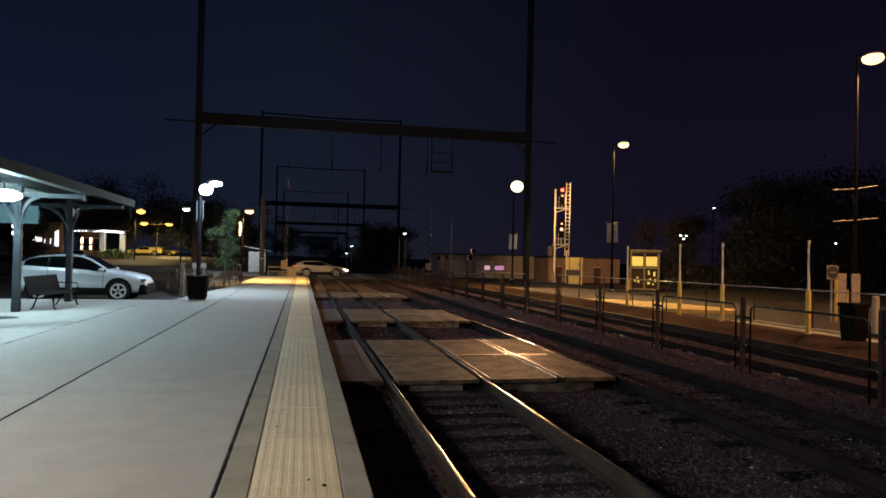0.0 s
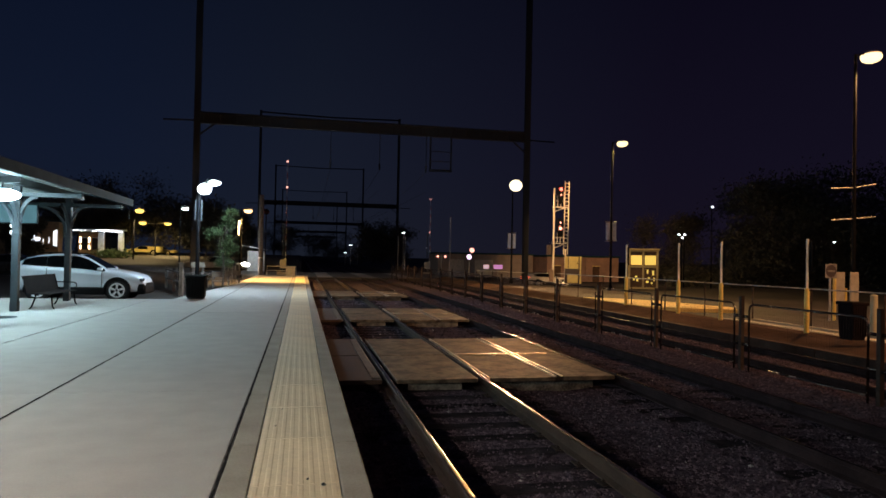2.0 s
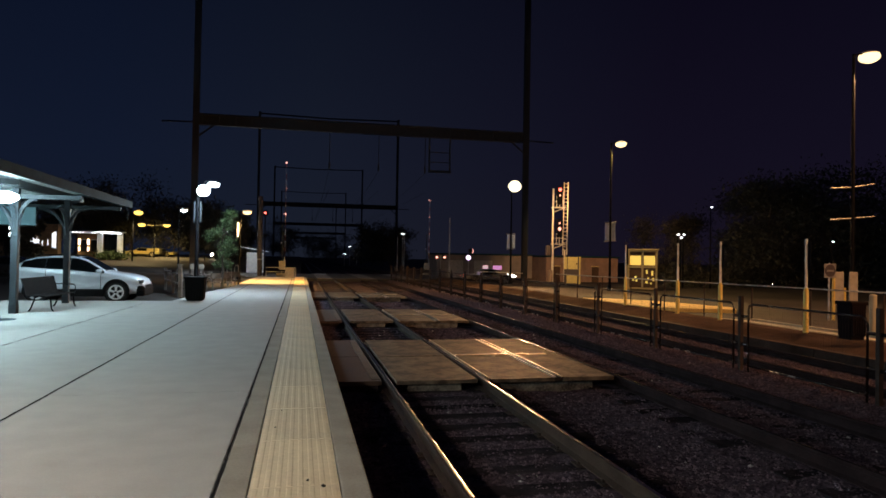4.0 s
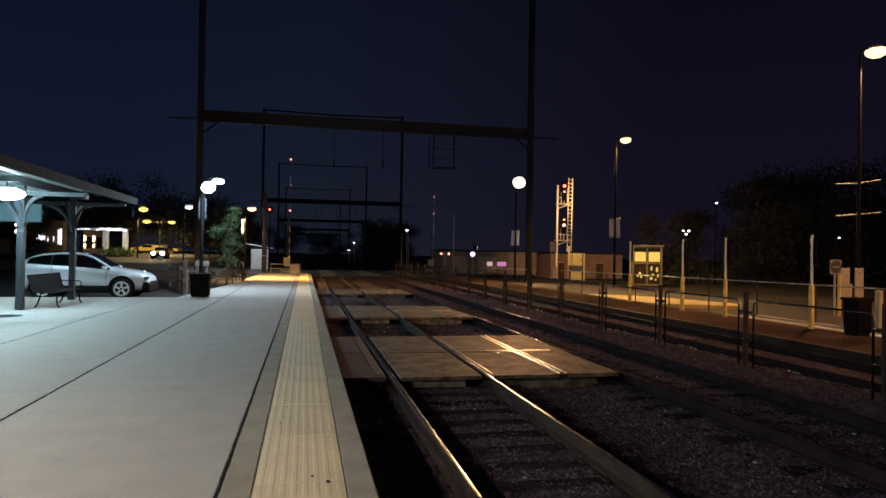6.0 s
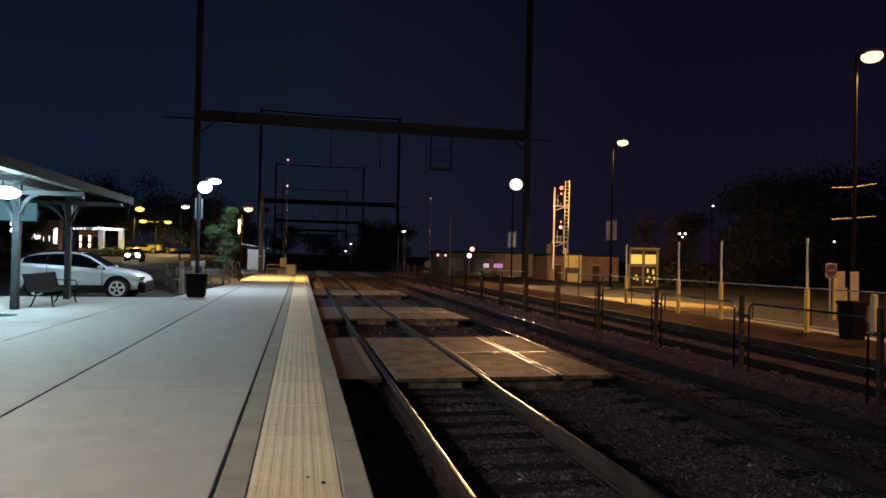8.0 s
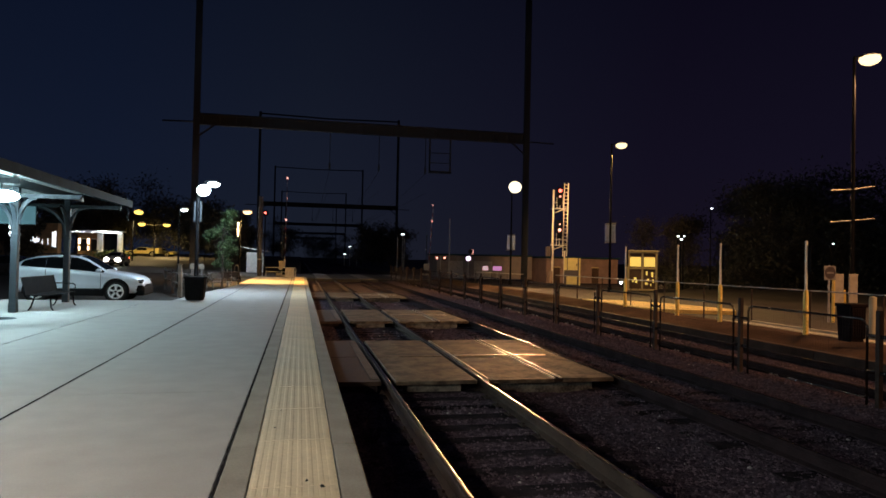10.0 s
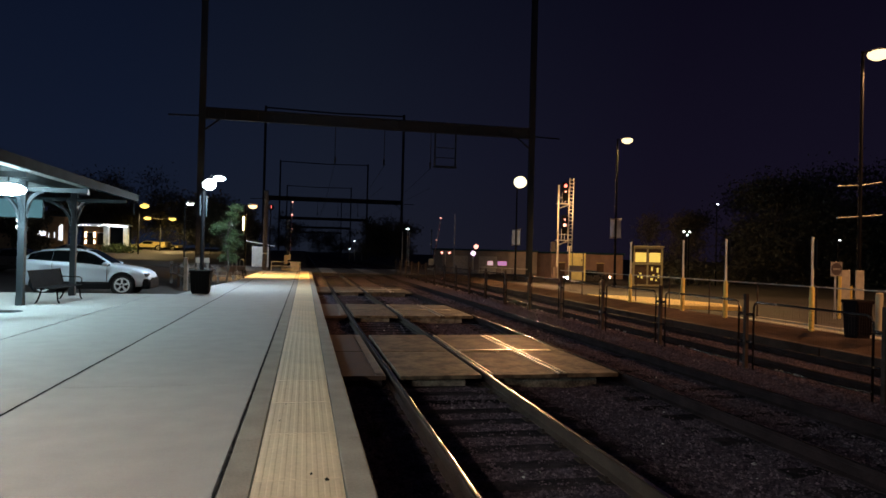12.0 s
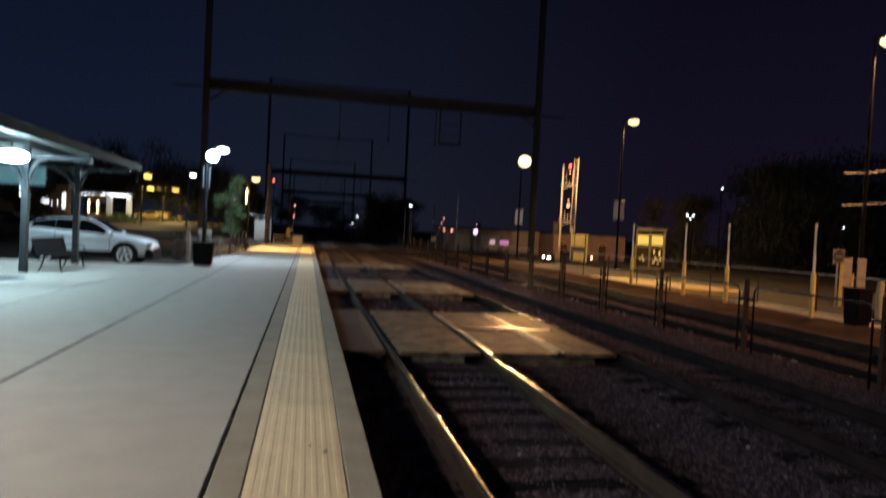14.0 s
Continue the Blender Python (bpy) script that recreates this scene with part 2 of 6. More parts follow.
LEAF = shade("leaf_green", (0.075, 0.115, 0.045), (0.04, 0.07, 0.025), 0.6, scale=3, grain=20, bump=0.0, spread=0.45)
DARKLEAF = shade("dark_leaf", (0.070, 0.066, 0.042), (0.040, 0.038, 0.025), 0.7, scale=2, grain=20, bump=0.0, spread=0.45)
BANNER = shade("faded_banner_cloth", (0.48, 0.56, 0.76), (0.33, 0.39, 0.54), 0.85, scale=4, grain=60, bump=0.1)
SIGNWHITE = shade("sign_white", (0.62, 0.60, 0.56), None, 0.5, scale=6, bump=0.02)
SIGNRED = shade("sign_red", (0.30, 0.045, 0.035), None, 0.5, scale=6, bump=0.02)
STUMP = shade("tan_gate_box", (0.50, 0.45, 0.37), (0.34, 0.30, 0.24), 0.55, scale=5, bump=0.05)

G_LED = glow("glow_white_lamp", (0.80, 0.96, 1.0), 14)
G_TUBE = glow("glow_tube_lamp", (0.66, 0.96, 1.04), 62)
G_SODIUM = glow("glow_sodium_lamp", (1.0, 0.60, 0.27), 3)
G_SODIUM_BIG = glow("glow_sodium_strong", (1.0, 0.76, 0.40), 2.0)
G_SODIUM_CORE = glow("glow_sodium_core", (1.0, 0.85, 0.55), 2.0)
G_PARK = glow("glow_parking_lamp", (1.0, 0.62, 0.12), 2.5)
G_HEAD = glow("glow_headlamp", (1.0, 0.93, 0.80), 60)
G_TAIL = glow("glow_tail_lamp", (1.0, 0.10, 0.04), 6)
G_TAILPALE = glow("glow_tail_lamp_pale", (1.0, 0.62, 0.45), 8)
G_RED = glow("glow_signal_red", (1.0, 0.13, 0.10), 4.5)
G_REDPALE = glow("glow_signal_pale_red", (1.0, 0.40, 0.32), 2.2)
G_VIOLET = glow("glow_violet_lamp", (0.92, 0.66, 1.0), 2.2)
# pink emission stands for the flasher light that the roadside signs reflect
G_PINK = glow("glow_pink_sign", (0.85, 0.35, 0.75), 0.55)
G_PINKPALE = glow("glow_pale_pink_sign", (0.95, 0.62, 0.72), 0.6)
G_FAIRY = glow("glow_string_light", (0.92, 0.94, 1.0), 12)
G_WARMWIN = glow("glow_warm_sconce", (1.0, 0.74, 0.48), 7)
G_WHITEWIN = glow("glow_shop_window", (0.85, 0.90, 1.0), 1.6)
SIGNDARK = shade("faded_dark_sign", (0.075, 0.055, 0.06), None, 0.5, scale=6, bump=0.02)
SIGNGREY = shade("dirty_grey_sign", (0.30, 0.28, 0.27), None, 0.6, scale=8, bump=0.05)
G_FAR = glow("glow_far_lamp", (0.85, 0.93, 1.0), 4)
G_KIOSK = glow("glow_kiosk_panel", (1.0, 0.78, 0.20), 0.42)
G_SIGNBLUE = glow("glow_backlit_sign", (0.26, 0.62, 0.74), 0.24)
G_SIGNBLUE.node_tree.nodes["Principled BSDF"].inputs["Base Color"].default_value = (0.03, 0.06, 0.07, 1)
OLDPLANK = shade("dull_old_plank", (0.15, 0.115, 0.09), (0.07, 0.052, 0.04), 0.85, scale=4, grain=40, bump=0.4)
WOODWORN = shade("worn_plank", (0.26, 0.22, 0.18), (0.12, 0.10, 0.08), 0.85, scale=4, grain=40, bump=0.4)
PALESTONE = shade("pale_stone", (0.42, 0.39, 0.37), (0.20, 0.18, 0.17), 0.8, scale=9, grain=60, bump=0.3, spread=0.5)
# road and panel colours are raised to stand for unseen lamp light on the crossing
ROADSURF = shade("dusty_road_asphalt", (0.105, 0.095, 0.088), (0.055, 0.050, 0.047), 0.85, scale=0.5, grain=30, bump=0.3, gloss=0.3)
ROADPANEL = shade("road_crossing_panel", (0.34, 0.31, 0.28), (0.18, 0.16, 0.145), 0.8, scale=1.5, grain=20, bump=0.3, vary=0.2)
# the rail web rust again, darkened for the weaker light on the farther tracks
DIMRUST = shade("dark_rusty_web", (0.034, 0.023, 0.025), (0.016, 0.011, 0.012), 0.9, 0.0, scale=3, grain=60, bump=0.3, gloss=0.05)


# ---- building helpers
def part(name, bm, material, parent=None, label="", smooth=False, at=None):
    me = bpy.data.meshes.new(name)
    bmesh.ops.recalc_face_normals(bm, faces=bm.faces[:])
    bm.to_mesh(me)
    bm.free()
    for mm in material if isinstance(material, (list, tuple)) else [material]:
        me.materials.append(mm)
    if smooth:
        for p in me.polygons:
            p.use_smooth = True
    ob = new(name, me)
    if parent is not None:
        ob.parent = parent
    if at is not None:
        ob.matrix_basis = at
    if label:
        ob["label"] = label
    return ob


def share(ob, m, parent=None, name=None):
    """One more object on the mesh of ob."""
    o = new(name or ob.name.split(".")[0], ob.data)
    o.parent = parent if parent is not None else ob.parent
    o.matrix_basis = m
    if "label" in ob:
        o["label"] = ob["label"]
    return o


def thing(name, m, label, category, group="", kind=""):
    ob = new(name)
    ob.empty_display_size = 0.2
    ob.matrix_basis = m
    return tagged(ob, label, category, group, kind)


def box(bm, x0, x1, y0, y1, z0, z1, bevel=0.0, m=None):
    v = [bm.verts.new(p) for p in ((x0, y0, z0), (x1, y0, z0), (x1, y1, z0), (x0, y1, z0), (x0, y0, z1), (x1, y0, z1), (x1, y1, z1), (x0, y1, z1))]
    f = [bm.faces.new([v[i] for i in q]) for q in ((3, 2, 1, 0), (4, 5, 6, 7), (0, 1, 5, 4), (1, 2, 6, 5), (2, 3, 7, 6), (3, 0, 4, 7))]
    if m is not None:
        for a in v:
            a.co = m @ a.co
    if bevel:
        e = list({e for q in f for e in q.edges})
        bmesh.ops.bevel(bm, geom=e, offset=bevel, segments=2, affect="EDGES", profile=0.5)
    return bm


def cyl(bm, p0, p1, r0, r1=None, seg=10, caps=True):
    r1 = r0 if r1 is None else r1
    a, b = Vector(p0), Vector(p1)
    q = (b - a).to_track_quat("Z", "Y").to_matrix()
    rings = []
    for c, r in ((a, r0), (b, r1)):
        rings.append([bm.verts.new(c + q @ Vector((r * math.cos(2 * math.pi * i / seg), r * math.sin(2 * math.pi * i / seg), 0))) for i in range(seg)])
    for i in range(seg):
        bm.faces.new((rings[0][i], rings[0][(i + 1) % seg], rings[1][(i + 1) % seg], rings[1][i]))
    if caps:
        bm.faces.new(rings[0][::-1])
        bm.faces.new(rings[1])
    return bm


def tube(bm, pts, r, seg=8):
    """A pipe along pts, mitred at the bends."""
    pts = [Vector(p) for p in pts]
    rings, up = [], Vector((0.123, 0.31, 0.94)).normalized()
    for i, p in enumerate(pts):
        d = (pts[min(i + 1, len(pts) - 1)] - pts[max(i - 1, 0)]).normalized()
        s = d.cross(up)
        if s.length < 1e-3:
            s = d.cross(Vector((1, 0, 0)))
        s.normalize()
        t = s.cross(d)
        rings.append([bm.verts.new(p + r * (math.cos(2 * math.pi * k / seg) * s + math.sin(2 * math.pi * k / seg) * t)) for k in range(seg)])
    for a, b in zip(rings, rings[1:]):
        for k in range(seg):
            bm.faces.new((a[k], a[(k + 1) % seg], b[(k + 1) % seg], b[k]))
    bm.faces.new(rings[0][::-1])
    bm.faces.new(rings[-1])
    return bm


def ball(bm, c, r, squash=1.0, u=12, v=8):
    bmesh.ops.create_uvsphere(bm, u_segments=u, v_segments=v, radius=r, matrix=Matrix.Translation(c) @ Matrix.Diagonal((1, 1, squash, 1)))
    return bm


def slab(bm, outline, z0, z1):
    """A flat piece with that outline (x, y), from z0 to z1."""
    lo = [bm.verts.new((x, y, z0)) for x, y in outline]
    hi = [bm.verts.new((x, y, z1)) for x, y in outline]
    bm.faces.new(lo[::-1])
    bm.faces.new(hi)
    for i in range(len(lo)):
        j = (i + 1) % len(lo)
        bm.faces.new((lo[i], lo[j], hi[j], hi[i]))
    return bm


def prism_y(bm, outline, y0, y1):
    lo = [bm.verts.new((x, y0, z)) for x, z in outline]
    hi = [bm.verts.new((x, y1, z)) for x, z in outline]
    bm.faces.new(lo)
    bm.faces.new(hi[::-1])
    for i in range(len(lo)):
        j = (i + 1) % len(lo)
        bm.faces.new((lo[i], lo[j], hi[j], hi[i]))
    return bm


def B():
    return bmesh.new()


# ---- ground, platforms, tracks
def smooth01(a, b, v):
    t = min(1.0, max(0.0, (v - a) / (b - a)))
    return t * t * (3 - 2 * t)


def ground_z(x, y):
    if 0.2 < x < 11.4 and not 57 < y < 75:
        return -0.70
    if x <= 0.2:
        up = 0.25 * smooth01(45, 66, y) + 1.05 * smooth01(66, 118, y) + 0.3 * smooth01(118, 200, y)
        lot = -0.20 + 0.07 * smooth01(34, 50, y) + up
        road = -0.27 + 0.032 * max(0.0, -x - 3)
        k = smooth01(52, 57, y) * (1 - smooth01(75, 84, y)) * (1 - smooth01(14, 30, -x))
        return lot * (1 - k) + road * k
    if x < 11.4:
        return -0.27
    lot = -0.16 - 0.95 * smooth01(42, 60, y) * smooth01(12.5, 22, x)
    return lot


def build_ground():
    xs = [-900, -500, -300, -180, -120] + [-90 + 4 * i for i in range(22)] + [-4, -2.5, -1, 0.15, 0.25, 5, 11.35, 11.45, 13, 15, 17.5] + [20 + 3 * i for i in range(14)] + [70, 90, 130, 200, 320, 520, 900]
    ys = [-400, -200, -100, -50, -25, -12, -4] + [4 * i for i in range(11)] + [44, 47, 50, 52, 54, 56, 56.9, 57.1, 60, 63, 66, 69, 72, 74.9, 75.1, 78, 81, 84, 90] + [96 + 8 * i for i in range(16)] + [240, 300, 400, 600, 900, 1500, 2500]
    bm = B()
    grid = [[bm.verts.new((x, y, ground_z(x, y) + (0.03 * noise.noise((x * 0.2, y * 0.2, 1)) if not 0.2 < x < 11.4 else 0))) for x in xs] for y in ys]
    for r0, r1 in zip(grid, grid[1:]):
        for i in range(len(xs) - 1):
            bm.faces.new((r0[i], r0[i + 1], r1[i + 1], r1[i]))
    tagged(part("ground", bm, ASPHALT), "dark asphalt parking lots and verges round the station", "ground", kind="structure")


def bed_z(x, y):
    z = -0.452 + 0.15 * math.exp(-((x - 7.85) / 0.55) ** 2) - 0.05 * math.exp(-((x - 4.1) / 0.6) ** 2) + 0.035 * math.exp(-((x - 0.75) / 0.4) ** 2)
    return z + 0.022 * noise.noise((x * 3, y * 3, 0)) + 0.02 * noise.noise((x * 9, y * 9, 3))


def build_ballast():
    xs = np.arange(0.5, 11.01, 0.15)
    ys = np.concatenate([np.arange(-6, 20, 0.16), np.arange(20, 57.2, 0.45)])
    v = [(float(x), float(y), bed_z(x, y)) for y in ys for x in xs]
    n = len(xs)
    f = [(r * n + c, r * n + c + 1, (r + 1) * n + c + 1, (r + 1) * n + c) for r in range(len(ys) - 1) for c in range(n - 1)]
    me = bpy.data.meshes.new("track_bed")
    me.from_pydata(v, [], f)
    me.materials.append(BALLAST)
    tagged(new("track_bed", me), "dark oily crushed stone track bed", "track bed", kind="structure")
    bm = B()
    slab(bm, [(0.5, 75), (11, 75), (11, 400), (0.5, 400)], -0.9, -0.46)
    tagged(part("track_bed_far", bm, BALLAST), "dark stone track bed beyond the road crossing", "track bed", kind="structure")


def build_stones():
    rng = np.random.default_rng(5)
    octa = np.array([(1, 0, 0), (-1, 0, 0), (0, 1, 0), (0, -1, 0), (0, 0, 1), (0, 0, -1)], float)
    tri = np.array([(0, 2, 4), (2, 1, 4), (1, 3, 4), (3, 0, 4), (2, 0, 5), (1, 2, 5), (3, 1, 5), (0, 3, 5)])
    lots = (((80000, 3.2, 15.5, 0.018), (14000, 15.0, 32.0, 0.030)), STONE, "ballast_stones", "loose crushed ballast stones between the rails")
    pale = (((260, 3.2, 16.0, 0.022), (60, 16.0, 30.0, 0.03)), PALESTONE, "pale_stones", "scattered pale stones and scraps on the ballast")
    for sets, mat, name, label in (lots, pale):
        scatter(rng, octa, tri, sets, mat, name, label)


def scatter(rng, octa, tri, sets, mat, name, label):
    vs, fs, k = [], [], 0
    for count, y0, y1, size in sets:
        for _ in range(count):
            x, y = rng.uniform(0.56, 10.9), y0 + (y1 - y0) * rng.random() ** 1.5
            if x < 5.15 and any(a < y < b for a, b in ((9.9, 15.0), (19.4, 23.9), (31.1, 35.7))):
                continue
            if min(abs(x - r) for r in RAILS) < 0.1:
                continue
            s = size * rng.uniform(0.5, 1.35)
            p = octa * (s * rng.uniform(0.6, 1.2, (6, 1)))
            a = rng.uniform(0, 6.28)
            c, sn = math.cos(a), math.sin(a)
            p = p @ np.array([[c, -sn, 0], [sn, c, 0], [0, 0, 0.75]])
            vs.append(p + (x, y, bed_z(x, y) + 0.3 * s))
            fs.append(tri + k)
            k += 6
    me = bpy.data.meshes.new(name)
    me.from_pydata(np.concatenate(vs).tolist(), [], np.concatenate(fs).tolist())
    me.materials.append(mat)
    tagged(new(name, me), label, "ballast", kind="stuff")


RAIL_Z = -0.25
TRACKS = [(1.36, 2.865), (5.20, 6.705), (8.95, 10.42)]
RAILS = [r for t in TRACKS for r in t]


def build_tracks():
    # rail section: foot, web and a crowned head with rounded shoulders
    right = [(0.07, 0), (0.07, 0.012), (0.012, 0.035), (0.010, 0.12), (0.036, 0.133), (0.036, 0.157), (0.0345, 0.1625), (0.031, 0.1665), (0.026, 0.1688), (0.018, 0.1705), (0.009, 0.1716)]
    prof = right + [(0.0, 0.172)] + [(-x, z) for x, z in right[::-1]]
    top = range(6, 13)
    bm = B()
    rings = [[bm.verts.new((x, y, z - 0.172)) for x, z in prof] for y in (-8, -7.9, 359.9, 360)]
    for a, b in zip(rings, rings[1:]):
        for i in range(len(prof)):
            j = (i + 1) % len(prof)
            fc = bm.faces.new((a[i], a[j], b[j], b[i]))
            fc.material_index = 1 if i in top else 0
            fc.smooth = i in top
    bm.faces.new(rings[0])
    bm.faces.new(rings[-1][::-1])
    tie_bm = box(B(), -1.3, 1.3, -0.115, 0.115, -0.18, 0.0, 0.012)
    first_rail = first_tie = None
    for i, (r0, r1) in enumerate(TRACKS):
        t = thing("railway_track", pose(0, 0, RAIL_Z - (0.0, 0.015, 0.04)[i]), "railway track of worn steel rails on dark wooden ties", "railway track", "railway tracks", "structure")
        for r in (r0, r1):
            if first_rail is None or (i == 1 and r == r0):
                if i:
                    bm = first_rail.data.copy()
                    bm.materials[0], bm.materials[1] = DIMRUST, OLDSTEEL
                    ob = new("rail", bm)
                    ob.parent, ob.matrix_basis = t, pose(r, 0, 0)
                    ob["label"] = "rusty steel rail with a dull head"
                    first_rail = ob
                    continue
                first_rail = part("rail", bm, [RUST, STEEL], t, "rusty steel rail with a polished head", at=pose(r, 0, 0))
            else:
                share(first_rail, pose(r, 0, 0), t)
        c = (r0 + r1) / 2
        for k in range(100 if i < 2 else 60):
            y = (-2.6 if i < 2 else 3.0) + 0.55 * k
            m = pose(c + random.uniform(-0.03, 0.03), y, -0.172 - 0.012 + random.uniform(-0.008, 0.004), 0, random.uniform(-0.4, 0.4), random.uniform(-1, 1))
            if first_tie is None:
                first_tie = part("tie", tie_bm, TIE, t, "oil-dark wooden tie", at=m)
            else:
                share(first_tie, m, t)
        # spikes and plates on the nearest rails
        if i == 0:
            bm2 = B()
            for k in range(24):
                y = -2.6 + 0.55 * k
                for r in (r0, r1):
                    box(bm2, r - 0.13, r + 0.13, y - 0.09, y + 0.09, -0.182, -0.168)
                    for dx in (-0.085, 0.085):
                        box(bm2, r + dx - 0.012, r + dx + 0.012, y - 0.012, y + 0.012, -0.168, -0.148)
            tagged(part("tie_plates", bm2, RUST, t), kind="stuff")


def build_crossings():
    for n, (y0, y1) in enumerate(((9.98, 14.95), (19.5, 23.8), (31.2, 35.6))):
        t = thing("track_crossing", pose(0, 0, RAIL_Z), "level crossing of worn concrete panels laid between the rails", "track crossing", "track crossings", "structure")
        mid = (y0 + y1) / 2
        for a, b in ((y0, mid - 0.018), (mid + 0.018, y1)):
            for x0, x1, m in ((0.60, 1.255, PANEL_RED), (1.475, 2.765, PANEL), (2.975, 4.05, PANEL), (4.20, 5.09, PANEL)):
                dz = random.uniform(-0.012, 0.002)
                part("panel", box(B(), x0, x1, a, b, -0.07, dz, 0.005), m, t)
        part("plank", box(B(), 1.10, 1.245, y0 + 0.1, y1 - 0.3, -0.05, 0.012, 0.008), OLDPLANK, t, "worn plank beside the rail")
        part("panel_edge", box(B(), 4.055, 4.083, y0 + 0.04, y1 - 0.04, -0.05, 0.006), STRIP, t, "bright worn steel panel edge")
        part("panel_edge", box(B(), 4.168, 4.195, y0 + 0.04, y1 - 0.04, -0.05, 0.006), STRIP, t, "bright worn steel panel edge")
        part("panel_edge", box(B(), 2.94, 2.968, y0 + 0.04, y1 - 0.04, -0.05, 0.004), STRIP, t, "bright worn steel panel edge")
        part("panel_joint", box(B(), 2.975, 4.05, mid - 0.045, mid + 0.045, -0.05, 0.014, 0.012), STRIP, t, "bright steel joint strip")
        part("panel_joint", box(B(), 4.20, 4.85, mid - 0.045, mid + 0.045, -0.05, 0.014, 0.012), STRIP, t, "bright steel joint strip")
        for x, y in ((3.72, mid - 0.16), (3.84, mid + 0.10)):
            part("lifting_eye", cyl(B(), (x, y, -0.02), (x, y, 0.006), 0.035, 0.03, 12), STRIP, t, "small bright lifting eye")
        part("filler", box(B(), 4.06, 4.20, y0 + 0.01, y1 - 0.01, -0.06, -0.012), RUST, t, "dark rubber filler")
        part("footing", box(B(), 1.66, 2.52, y0 + 0.05, y1 - 0.06, -0.34, -0.085, 0.02), FOOTING, t, "pale crumbling panel footing")
        part("footing", box(B(), 3.15, 4.75, y0 + 0.08, y1 - 0.06, -0.34, -0.078, 0.02), FOOTING, t, "brown crumbling panel footing")
        part("footing", box(B(), 0.62, 1.2, y0 + 0.03, y1 - 0.03, -0.34, -0.072), TIE, t, "dark timber footing")


def build_road():
    t = thing("road", pose(0, 0, 0), "asphalt road crossing the tracks on the level", "road", kind="structure")
    bm = B()
    prev = None
    for i in range(60):
        x = -24 + 1.2 * i
        z = ground_z(min(x, 0.1) if x < 1 else x, 65) + 0.03 if x < 0.2 or x > 11.4 else -0.245
        row = [bm.verts.new((x, 57.4, z)), bm.verts.new((x, 74.6, z)), bm.verts.new((x, 57.4, z - 0.2)), bm.verts.new((x, 74.6, z - 0.2))]
        if prev:
            bm.faces.new((prev[0], row[0], row[1], prev[1]))
            bm.faces.new((prev[2], row[2], row[0], prev[0]))
        prev = row
    part("asphalt", bm, ROADSURF, t)
    pan = None
    for i, (r0, r1) in enumerate(TRACKS):
        for k in range(6):
            m = pose((r0 + r1) / 2, 58.9 + 2.8 * k, -0.245)
            if pan is None:
                pan = part("panel", box(B(), -0.64, 0.64, -1.37, 1.37, -0.1, 0.02, 0.01), ROADPANEL, t, at=m)
            else:
                share(pan, m, t)
    for x in (-6.5, 13.5):
        part("stop_line", box(B(), x, x + 0.6, 58, 66, -0.24, -0.228) if x > 0 else box(B(), x, x + 0.6, 58, 65.5, -0.15, -0.118), SIGNWHITE, t, "worn white stop line")


